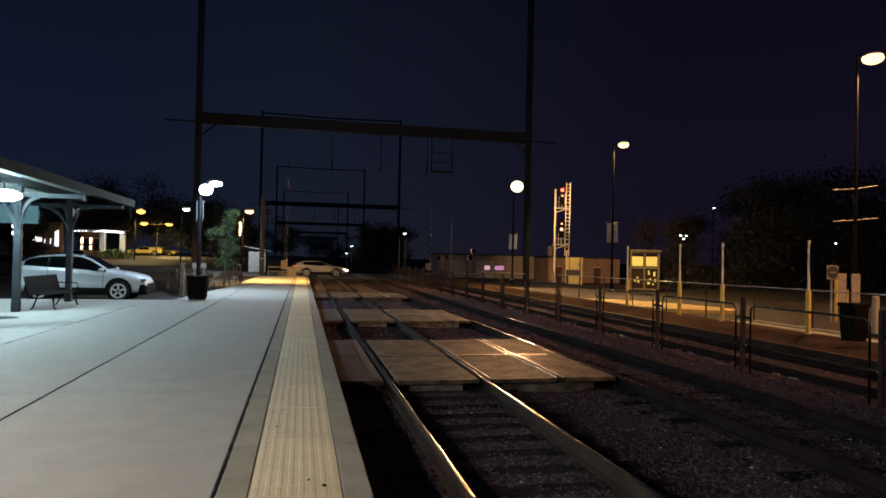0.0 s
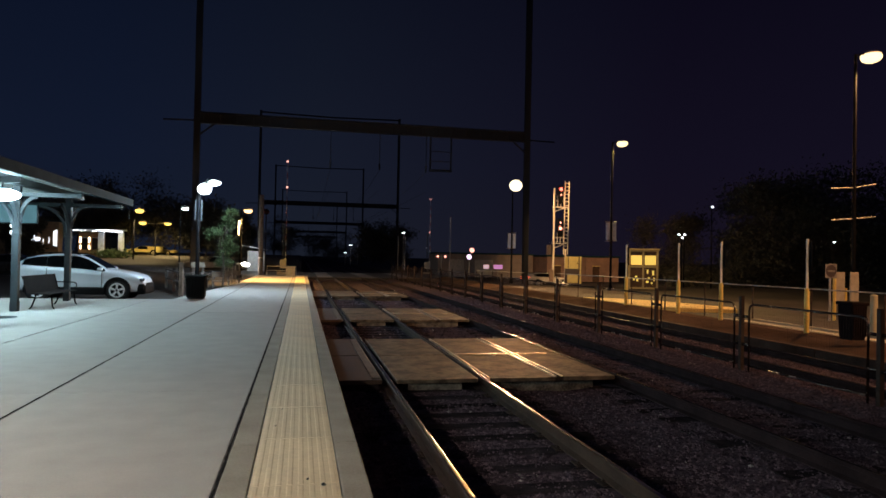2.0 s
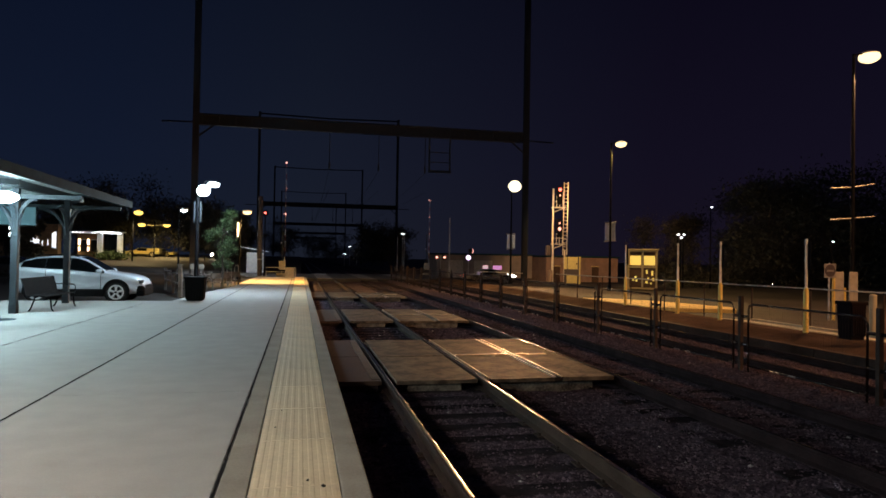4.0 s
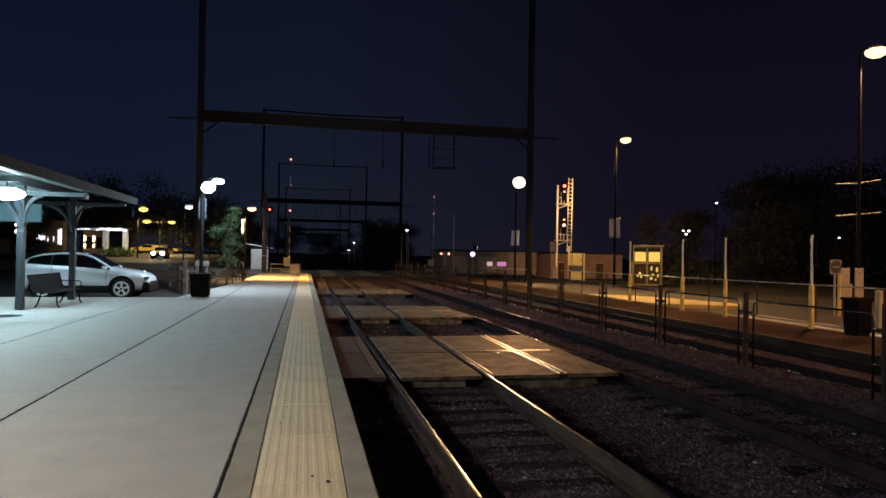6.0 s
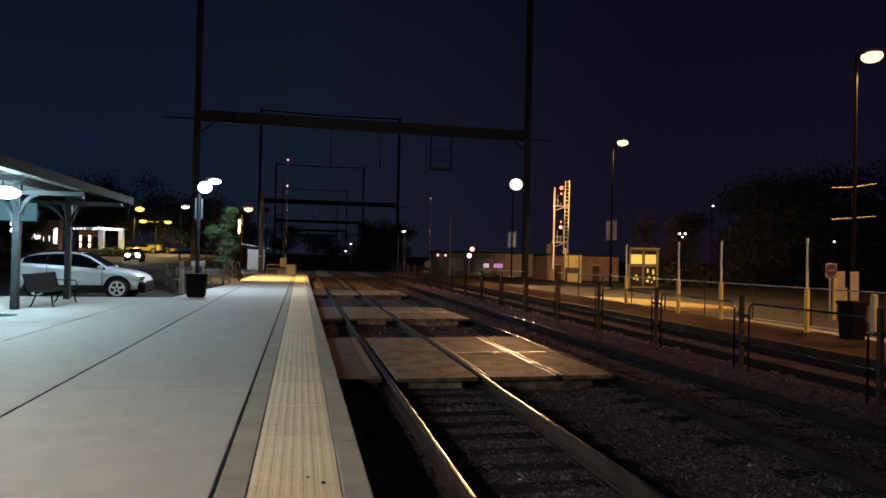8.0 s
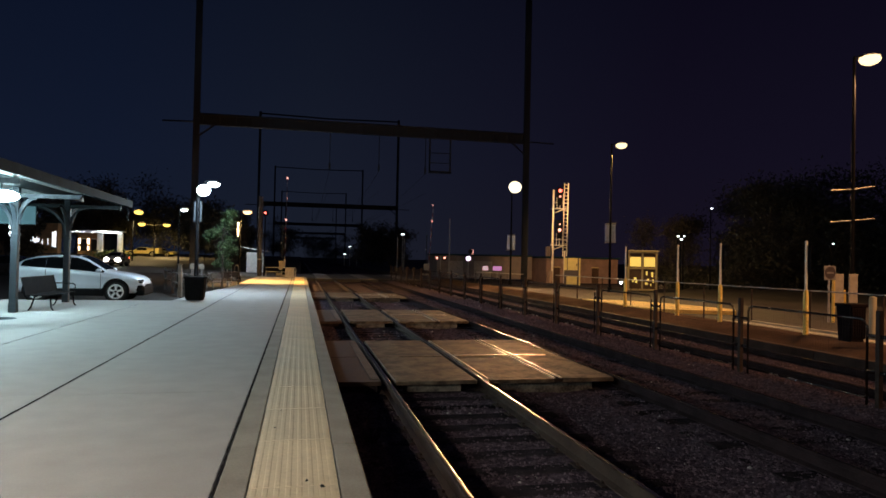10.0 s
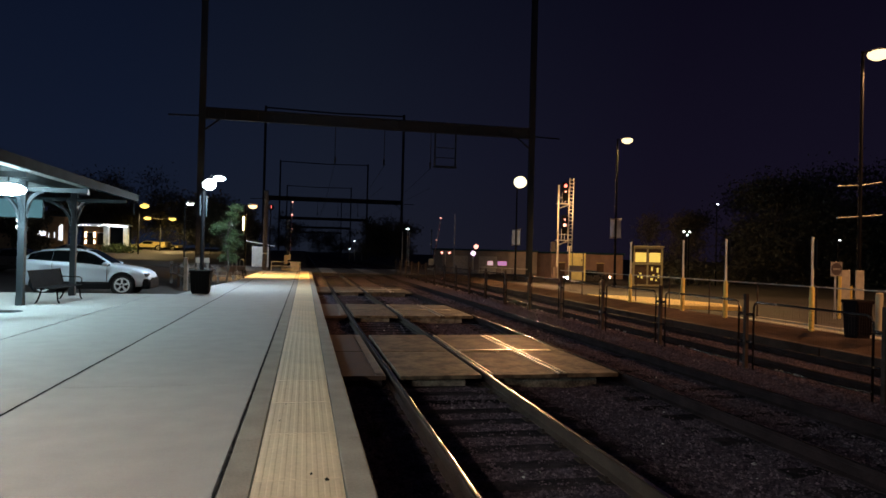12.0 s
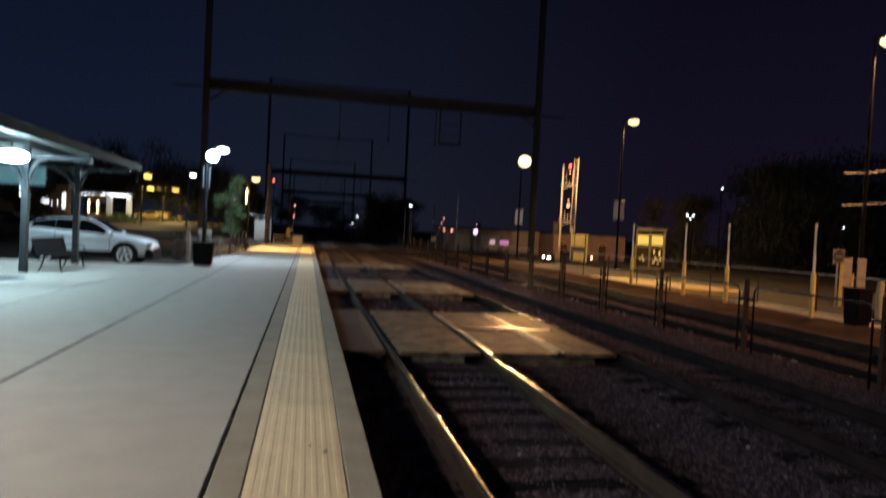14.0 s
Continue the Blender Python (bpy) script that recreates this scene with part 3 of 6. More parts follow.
def build_platform():
    t = thing("near_platform", pose(0, 0, 0), "pale concrete station platform with a tactile strip along its edge", "platform", kind="structure")
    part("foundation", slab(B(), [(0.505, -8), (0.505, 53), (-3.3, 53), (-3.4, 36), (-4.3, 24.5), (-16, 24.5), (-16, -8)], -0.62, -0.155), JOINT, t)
    cols = [(-2.755, -0.56), (-4.98, -2.79), (-7.20, -4.995), (-9.42, -7.215), (-11.6, -9.435), (-15.9, -11.615)]
    for c, (x0, x1) in enumerate(cols):
        y = -8.0
        while y < 24.3:
            step = 5.4
            y1 = min(y + step, 24.4)
            part("slab", box(B(), x0, x1, y + 0.004, y1 - 0.004, -0.15, random.uniform(-0.003, 0.0), 0.006), CONCRETE, t)
            y = y1
    for y0, y1, xa, xb in ((24.41, 30.2, -4.35, -3.95), (30.22, 36.0, -3.95, -3.45), (36.02, 41.6, -3.4, -3.4), (41.62, 47.2, -3.4, -3.35), (47.22, 52.9, -3.35, -3.3)):
        part("slab", slab(B(), [(-2.755, y0), (-0.56, y0), (-0.56, y1), (-2.755, y1)], -0.15, -0.001), CONCRETE, t)
        part("slab", slab(B(), [(xa, y0), (-2.79, y0), (-2.79, y1), (xb, y1)], -0.15, -0.002), CONCRETE, t)
    # sealant in the long joints: a ragged dark bead, worn away in places
    rg = random.Random(21)
    for x, y_end, half, gaps in ((-0.546, 52.0, 0.0105, 0.0), (-2.773, 50.0, 0.012, 0.0), (-4.988, 24.0, 0.006, 0.3)):
        bm = B()
        prev, y, wob = None, -7.5, 0.0
        while y < y_end:
            wob = 0.8 * wob + rg.uniform(-0.003, 0.003)
            w = half * rg.uniform(0.75, 1.45)
            row = [bm.verts.new((x + wob + e * w, y, z)) for e, z in ((-1, 0.0005), (-0.5, 0.0022), (0.5, 0.0022), (1, 0.0005))]
            if prev and rg.random() >= gaps:
                for a in range(3):
                    bm.faces.new((prev[a], prev[a + 1], row[a + 1], row[a]))
            prev = row
            y += 0.05 + 0.004 * max(0.0, y)
        part("joint_sealant", bm, JOINT, t, "ragged dark joint sealant")
    first = None
    for k in range(20):
        y = -6.0 + 2.95 * k
        m = pose(0, y, 0)
        if first is None:
            first = part("edge_strip", box(B(), -0.53, -0.325, 0, 2.945, -0.15, 0.0, 0.006), EDGE_CONC, t, at=m)
            second = part("coping", box(B(), 0.312, 0.52, 0, 2.945, -0.5, 0.0, 0.015), EDGE_CONC, t, "worn concrete coping stone", at=m)
        else:
            share(first, m, t)
            share(second, m, t)
    # tactile tiles with raised bars that run along the platform
    bm = box(B(), -0.315, 0.305, 0.001, 1.219, -0.10, 0.002)
    for i in range(8):
        x = -0.275 + i * 0.0775
        w = 0.022
        v = [bm.verts.new(p) for p in ((x - w, 0.01, 0.002), (x + w, 0.01, 0.002), (x + w, 1.21, 0.002), (x - w, 1.21, 0.002),
                                       (x - w + 0.010, 0.016, 0.0042), (x + w - 0.010, 0.016, 0.0042), (x + w - 0.010, 1.204, 0.0042), (x - w + 0.010, 1.204, 0.0042))]
        for q in ((4, 5, 6, 7), (0, 1, 5, 4), (1, 2, 6, 5), (2, 3, 7, 6), (3, 0, 4, 7)):
            bm.faces.new([v[j] for j in q])
    first = None
    for k in range(48):
        m = pose(random.uniform(-0.002, 0.002), -5.01 + 1.22 * k, random.uniform(-0.0008, 0.0004))
        if first is None:
            first = part("tactile_tile", bm, TACTILE, t, "faded yellow ribbed tactile tile", at=m)
        else:
            share(first, m, t)
    bm = B()
    for x, y, r in ((0.19, 4.72, 0.016), (0.08, 4.86, 0.007), (-0.2, 6.4, 0.005), (-0.16, 7.1, 0.004)):
        cyl(bm, (x, y, 0.0), (x + 0.01, y, 0.0125), r * 1.3, r, 8)
    tagged(part("platform_stains", bm, JOINT, t), "small dark gum spots", kind="stuff")


def build_far_platform():
    t = thing("far_platform", pose(0, 0, 0), "low brown asphalt platform beyond the tracks", "platform", kind="structure")
    part("surface", prism_y(B(), [(11.18, -0.205), (12.0, -0.05), (12.55, -0.05), (12.55, -0.6), (11.18, -0.6)], -8, 56), BROWNPAVE, t)
    for k in range(22):
        part("coping", box(B(), 10.98, 11.17, -8 + 2.9 * k, -8 + 2.9 * k + 2.88, -0.6, -0.20, 0.015), COPING, t, "worn dark coping stone")
    part("walkway", slab(B(), [(12.56, -8), (12.95, -8), (12.95, 17.0), (12.56, 18.0)], -0.5, -0.035), WALKWAY, t, "pale concrete walkway")
    # the landing takes the outline of the lamplit patch
    part("landing", slab(B(), [(12.56, 22.5), (13.4, 21.7), (15.4, 20.9), (16.05, 21.9), (15.1, 25.5), (14.0, 27.0), (12.56, 27.8)], -0.5, -0.03), LAMPCONC, t, "concrete landing coloured with lamp yellow")
    part("kerb", box(B(), 13.0, 13.15, -8, 17.0, -0.5, 0.02, 0.02), WALKWAY, t, "pale concrete kerb")


build_ground()
build_ballast()
build_tracks()
build_crossings()
build_road()
build_platform()
build_far_platform()


# ---- lamps, gantries, fences
def street_lamp(m, h, arm, glow_mat, pole_mat, label, banners=True, cloth=True, group="", lens=0.27, low=0.0):
    """A pole with one arm towards +x and a cobra head."""
    t = thing("street_lamp", m, label, "street lamp", group)
    part("base", cyl(B(), (0, 0, 0), (0, 0, 0.35), 0.16, 0.12, 14), pole_mat, t)
    part("pole", cyl(B(), (0, 0, 0.3), (0, 0, h), 0.075, 0.05, 12), pole_mat, t)
    part("arm", tube(B(), [(0, 0, h - 0.25), (0.05, 0, h - 0.05), (0.2, 0, h + 0.03), (arm, 0, h + 0.05)], 0.03), pole_mat, t)
    bm = ball(B(), (arm + 0.2, 0, h + 0.06), 0.30, 0.34, 14, 8)
    head = part("lamp_head", bm, GALV, t, smooth=True)
    # lens made larger than the real glass to take in the lamp's glare
    part("lens", ball(B(), (arm + 0.22, 0, h - 0.04), lens, 0.62 if lens < 0.4 else 0.9, 14, 8), glow_mat, head, "glowing lamp lens", smooth=True)
    if banners:
        reach = 0.38 if cloth else 0.9
        for s in (-1, 1):
            ends = ((4.36 - low, 4.36 - low + 0.05 * (s > 0)), (3.22 - low, 3.22 - low + 0.02 * s)) if cloth else ((4.51, 4.56 + 0.11 * s), (3.45, 3.455 + 0.085 * s))
            for z0, z1 in ends:
                part("banner_arm", tube(B(), [(0, 0, z0), (s * reach, 0, z1)], 0.022, 6), GALV, t, "thin bright banner arm")
            if cloth:
                bm = B()
                prev = None
                for i in range(9):
                    z = 3.26 - low + 1.06 * i / 8
                    row = [bm.verts.new((s * x, 0.03 * math.sin(3.2 * z + 5 * x) * (x / 0.5), z)) for x in (0.06, 0.15, 0.25, 0.35)]
                    row += [bm.verts.new((v.co.x, v.co.y + 0.008, v.co.z)) for v in row[::-1]]
                    if prev:
                        for k in range(8):
                            bm.faces.new((prev[k], prev[(k + 1) % 8], row[(k + 1) % 8], row[k]))
                    else:
                        bm.faces.new(row)
                    prev = row
                bm.faces.new(prev[::-1])
                part("banner", bm, BANNER, t, "pale grey cloth banner", smooth=True)
    return t


def white_lamp():
    """The white twin-head lamp on the near platform."""
    t = thing("platform_lamp", pose(-4.42, 30.4, ground_z(-4.42, 30.4)), "black platform lamp post with two bright white heads", "street lamp", "platform lamps")
    part("base", cyl(B(), (0, 0, 0), (0, 0, 0.5), 0.2, 0.13, 16), BLACKMETAL, t)
    part("pole", cyl(B(), (0, 0, 0.4), (0, 0, 4.9), 0.09, 0.07, 14), BLACKMETAL, t)
    for x, y, z, rl, sq in ((0.27, -0.35, 4.62, 0.29, 0.85), (0.62, 0.1, 4.95, 0.27, 0.45)):
        part("arm", tube(B(), [(0, 0, 4.7), (x * 0.5, y * 0.5, z + 0.12), (x, y, z + 0.10)], 0.03), BLACKMETAL, t)
        hd = part("lamp_head", box(B(), x - 0.24, x + 0.24, y - 0.16, y + 0.16, z + 0.03, z + 0.14, 0.03), BLACKMETAL, t)
        # these lenses are oversized too, glare included
        part("lens", ball(B(), (x, y, z - 0.01), rl, sq, 16, 10), G_LED, hd, "glaring white lens", smooth=True)
    for s in (-0.13, 0.13):
        part("banner", box(B(), s - 0.03, s + 0.03, -0.012, 0.012, 3.25, 4.15, 0.004), POSTGREEN, t, "narrow grey banner seen from its edge")
    t3 = thing("platform_lamp", pose(-5.8, 2.8, -0.86), "black platform lamp post with a warm white head", "street lamp", "platform lamps")
    part("base", cyl(B(), (0, 0, 0), (0, 0, 0.5), 0.2, 0.13, 16), BLACKMETAL, t3)
    part("pole", cyl(B(), (0, 0, 0.4), (0, 0, 4.75), 0.09, 0.07, 14), BLACKMETAL, t3)
    part("arm", tube(B(), [(0, 0, 4.55), (0.15, 0, 4.72), (0.3, 0, 4.70)], 0.03), BLACKMETAL, t3)
    hd = part("lamp_head", box(B(), 0.06, 0.54, -0.16, 0.16, 4.62, 4.72, 0.03), BLACKMETAL, t3)
    part("lens", box(B(), 0.12, 0.48, -0.12, 0.12, 4.60, 4.62), G_LED, hd, "glaring white lens")
    # added post that carries the shed fill; no such post is known
    t4 = thing("platform_lamp", pose(-7.0, 66.6, ground_z(-7, 66.6)), "slim dark post with an unlit head, added beside the shed", "street lamp", "platform lamps")
    z4 = 4.3 - ground_z(-7, 66.6)
    part("pole", cyl(B(), (0, 0, 0), (0, 0, z4 + 0.2), 0.05, 0.04, 10), BLACKMETAL, t4)
    part("lamp_head", box(B(), -0.16, 0.16, -0.2, 0.2, z4 + 0.16, z4 + 0.24, 0.03), BLACKMETAL, t4)
    t2 = thing("platform_lamp", pose(-5.78, 34.0, ground_z(-5.78, 34.0)), "black lamp post with a small white head behind the platform lamp", "street lamp", "platform lamps")
    part("pole", cyl(B(), (0, 0, 0), (0, 0, 4.0), 0.04, 0.03, 12), BLACKMETAL, t2)
    hd = part("lamp_head", ball(B(), (0.2, 0, 4.05), 0.22, 0.35), GALV, t2, smooth=True)
    part("lens", ball(B(), (0.2, 0, 3.98), 0.16, 0.5), G_LED, hd, "white lens", smooth=True)


def parking_lamps():
    t = thing("parking_lamp", pose(-22.1, 109, ground_z(-22, 109) - 0.42), "parking lot lamp post with two yellow sodium heads", "street lamp", "parking lamps")
    part("pole", cyl(B(), (0, 0, 0), (0, 0, 5.9), 0.1, 0.07, 10), BLACKMETAL, t)
    part("arm", tube(B(), [(-1.8, 0, 5.5), (0, 0, 5.35), (1.7, 0, 5.6)], 0.06), GALV, t)
    for x in (-1.9, 1.75):
        hd = part("lamp_head", ball(B(), (x, 0, 5.6), 0.62, 0.4), GALV, t, smooth=True)
        part("lens", ball(B(), (x, -0.05, 5.5), 0.56, 0.62), G_PARK, hd, "yellow glowing lens", smooth=True)
    t = thing("parking_lamp", pose(-20.9, 92, ground_z(-21, 92) - 0.25), "tall parking lot lamp post with one yellow sodium head", "street lamp", "parking lamps")
    part("pole", cyl(B(), (-0.4, 0, 0), (-0.4, 0, 6.6), 0.1, 0.07, 10), BLACKMETAL, t)
    part("arm", tube(B(), [(-0.4, 0, 6.5), (0.2, 0, 6.65)], 0.05), GALV, t)
    hd = part("lamp_head", ball(B(), (0.25, 0, 6.72), 0.55, 0.4), GALV, t, smooth=True)
    part("lens", ball(B(), (0.25, -0.05, 6.6), 0.56, 0.62), G_PARK, hd, "yellow glowing lens", smooth=True)


def gantry(y, first=False):
    t = thing("catenary_gantry", pose(0, y, 0), "dark steel catenary gantry spanning the tracks on two tall columns", "gantry", "catenary gantries")
    for x in (-7.82, 18.25):
        bm = B()
        box(bm, x - 0.22, x + 0.22, -0.2, -0.14, -1.2, 28.6)
        box(bm, x - 0.22, x + 0.22, 0.14, 0.2, -1.2, 28.6)
        box(bm, x - 0.03, x + 0.03, -0.14, 0.14, -1.2, 28.6)
        part("column", bm, DARKSTEEL, t)
    zb = 11.40 if first else 11.0
    bm = B()
    box(bm, -7.6, 18.03, -0.2, 0.2, zb + 0.75, zb + 0.85)
    box(bm, -7.6, 18.03, -0.2, 0.2, zb, zb + 0.1)
    for k in range(22):
        x = -7.4 + 25.2 * k / 21
        box(bm, x - 0.05, x + 0.05, -0.15, 0.15, zb + 0.1, zb + 0.75)
    box(bm, -7.6, 18.03, -0.02, 0.02, zb + 0.1, zb + 0.75)
    part("beam", bm, DARKSTEEL, t)
    part("top_tie", tube(B(), [(-7.6, 0, 28.3), (5.2, 0, 28.05), (18.0, 0, 28.3)], 0.14, 6), DARKSTEEL, t)
    for x in (-7.82, 18.25):
        s = 1 if x < 0 else -1
        part("knee_brace", tube(B(), [(x, 0, zb - 1.0), (x + s * 1.3, 0, zb + 0.05)], 0.07, 6), DARKSTEEL, t)
        part("bracket", tube(B(), [(x, 0, zb + 0.2), (x - s * 2.4, 0, zb + 0.15)], 0.06, 6), DARKSTEEL, t)
    for c in (2.1, 5.95, 9.7):
        part("hanger", tube(B(), [(c, 0, zb), (c, 0, 9.0)], 0.03, 6), DARKSTEEL, t)
        part("insulator", cyl(B(), (c, 0, 9.0), (c, 0, 8.5), 0.09, 0.06, 8), DARKSTEEL, t)
    if first:
        bm = B()
        for x in (10.05, 11.75):
            box(bm, x - 0.06, x + 0.06, -0.06, 0.06, 8.7, zb)
        box(bm, 9.99, 11.81, -0.3, 0.3, 8.62, 8.75)
        for z in (9.4, 10.2):
            box(bm, 10.0, 11.8, -0.03, 0.03, z, z + 0.06)
        part("hanging_cage", bm, DARKSTEEL, t, "dark hanging signal cage")


def build_wires():
    for c in (2.1, 5.95, 9.7):
        bm = B()
        for a, b in ((52, 127), (127, 202), (202, 277)):
            pts = [(c, a + (b - a) * i / 10, 8.5 - 1.2 * 4 * (i / 10) * (1 - i / 10)) for i in range(11)]
            tube(bm, pts, 0.014, 4)
        tube(bm, [(c, 52, 6.9), (c, 277, 6.9)], 0.012, 4)
        tagged(part("catenary_wire", bm, BLACKMETAL), "thin dark overhead wires hung along a track", "overhead wire", "overhead wires")


def build_fence():
    t = thing("track_fence", pose(7.85, 0, -0.30), "rust-dark steel fence of framed mesh panels between the tracks", "fence")
    post_bm = box(B(), -0.035, 0.035, -0.035, 0.035, -0.2, 1.34, 0.008)
    fr = B()
    r = 0.019
    tube(fr, [(0, 0.2, -0.02), (0, 0.2, 1.10), (0, 0.23, 1.17), (0, 0.3, 1.20), (0, 2.62, 1.20), (0, 2.69, 1.17), (0, 2.72, 1.10), (0, 2.72, -0.02)], r, 8)
    tube(fr, [(0, 0.2, 0.10), (0, 2.72, 0.10)], 0.018, 6)
    for z in (0.45, 0.95):
        for y in (0.0, 2.70):
            box(fr, -0.02, 0.02, y + 0.02, y + 0.2, z, z + 0.05)
    ms = B()
    for k in range(49):
        y = 0.22 + 2.48 * k / 48
        box(ms, -0.0008, 0.0008, y - 0.0008, y + 0.0008, 0.1, 1.19)
    for k in range(21):
        z = 0.14 + 0.051 * k
        box(ms, -0.0008, 0.0008, 0.2, 2.72, z, z + 0.0016)
    p0 = f0 = m0 = None
    for k in range(20):
        y = 1.75 + 2.925 * k
        m = pose(0, y, 0)
        if p0 is None:
            p0, f0 = part("post", post_bm, WIREMESH, t, at=m), part("panel_frame", fr, TUBESTEEL, t, at=m, smooth=True)
            m0 = tagged(part("wire_mesh", ms, WIREMESH, t, at=m), kind="stuff")
        else:
            share(p0, m, t)
            if k < 19:
                share(f0, m, t)
                tagged(share(m0, m, t), kind="stuff")


def build_right_posts():
    spots = [(12.27, 11.15), (12.27, 14.0), (12.2, 17.3), (12.2, 19.55), (12.3, 23.3)]
    for x, y in spots:
        t = thing("sleeved_sign_post", pose(x, y, -0.05), "thin pole in a yellow plastic sleeve with an edge-on sign", "sign post", "yellow sign posts")
        part("sleeve", cyl(B(), (0, 0, 0), (0, 0, 1.02), 0.062, 0.062, 16), YELLOWPOST, t, "yellow plastic sleeve")
        part("cap", cyl(B(), (0, 0, 1.02), (0, 0, 1.1), 0.062, 0.036, 16), YELLOWPOST, t)
        part("pole", cyl(B(), (0, 0, 1.05), (0, 0, 2.32), 0.032, 0.032, 12), PIPE, t)
        part("sign", box(B(), 0.034, 0.050, -0.11, 0.02, 1.55, 2.25, 0.003), BLACKMETAL, t, "narrow sign seen from its edge")
    t = thing("pipe_railing", pose(0, 0, -0.1), "long pale pipe railing behind the far platform", "railing")
    run = lambda y: 13.53 + (15.5 - y) * 0.095
    part("top_pipe", tube(B(), [(run(-2), -2, 1.08), (run(30), 30, 1.08)], 0.019, 8), GALV, t)
    q = None
    for k in range(16):
        y = -1.5 + 2.1 * k
        if q is None:
            q = part("post", cyl(B(), (0, 0, -0.05), (0, 0, 1.08), 0.022, 0.022, 8), WIREMESH, t, at=pose(run(y), y, 0))
        else:
            share(q, pose(run(y), y, 0), t)


def waste_bin(m, w, h, mat, label, group=""):
    t = thing("waste_bin", m, label, "bin", group)
    bm = B()
    a, b = w * 0.44, w * 0.5
    v = [bm.verts.new(p) for p in ((-a, -a, 0.03), (a, -a, 0.03), (a, a, 0.03), (-a, a, 0.03), (-b, -b, h), (b, -b, h), (b, b, h), (-b, b, h))]
    for f in ((3, 2, 1, 0), (4, 5, 6, 7), (0, 1, 5, 4), (1, 2, 6, 5), (2, 3, 7, 6), (3, 0, 4, 7)):
        bm.faces.new([v[i] for i in f])
    bmesh.ops.bevel(bm, geom=bm.edges[:], offset=0.03, segments=2, affect="EDGES")
    part("body", bm, mat, t)
    part("rim", box(B(), -b - 0.02, b + 0.02, -b - 0.02, b + 0.02, h - 0.06, h + 0.02, 0.02), mat, t)
    for i in range(6):
        x = -a + 2 * a * (i + 0.5) / 6
        part("rib", box(B(), x - 0.012, x + 0.012, -b - 0.004, -a + 0.02, 0.08, h - 0.08, 0.004), mat, t)
    part("foot", box(B(), -a * 0.9, a * 0.9, -a * 0.9, a * 0.9, 0, 0.05), mat, t)
    return t


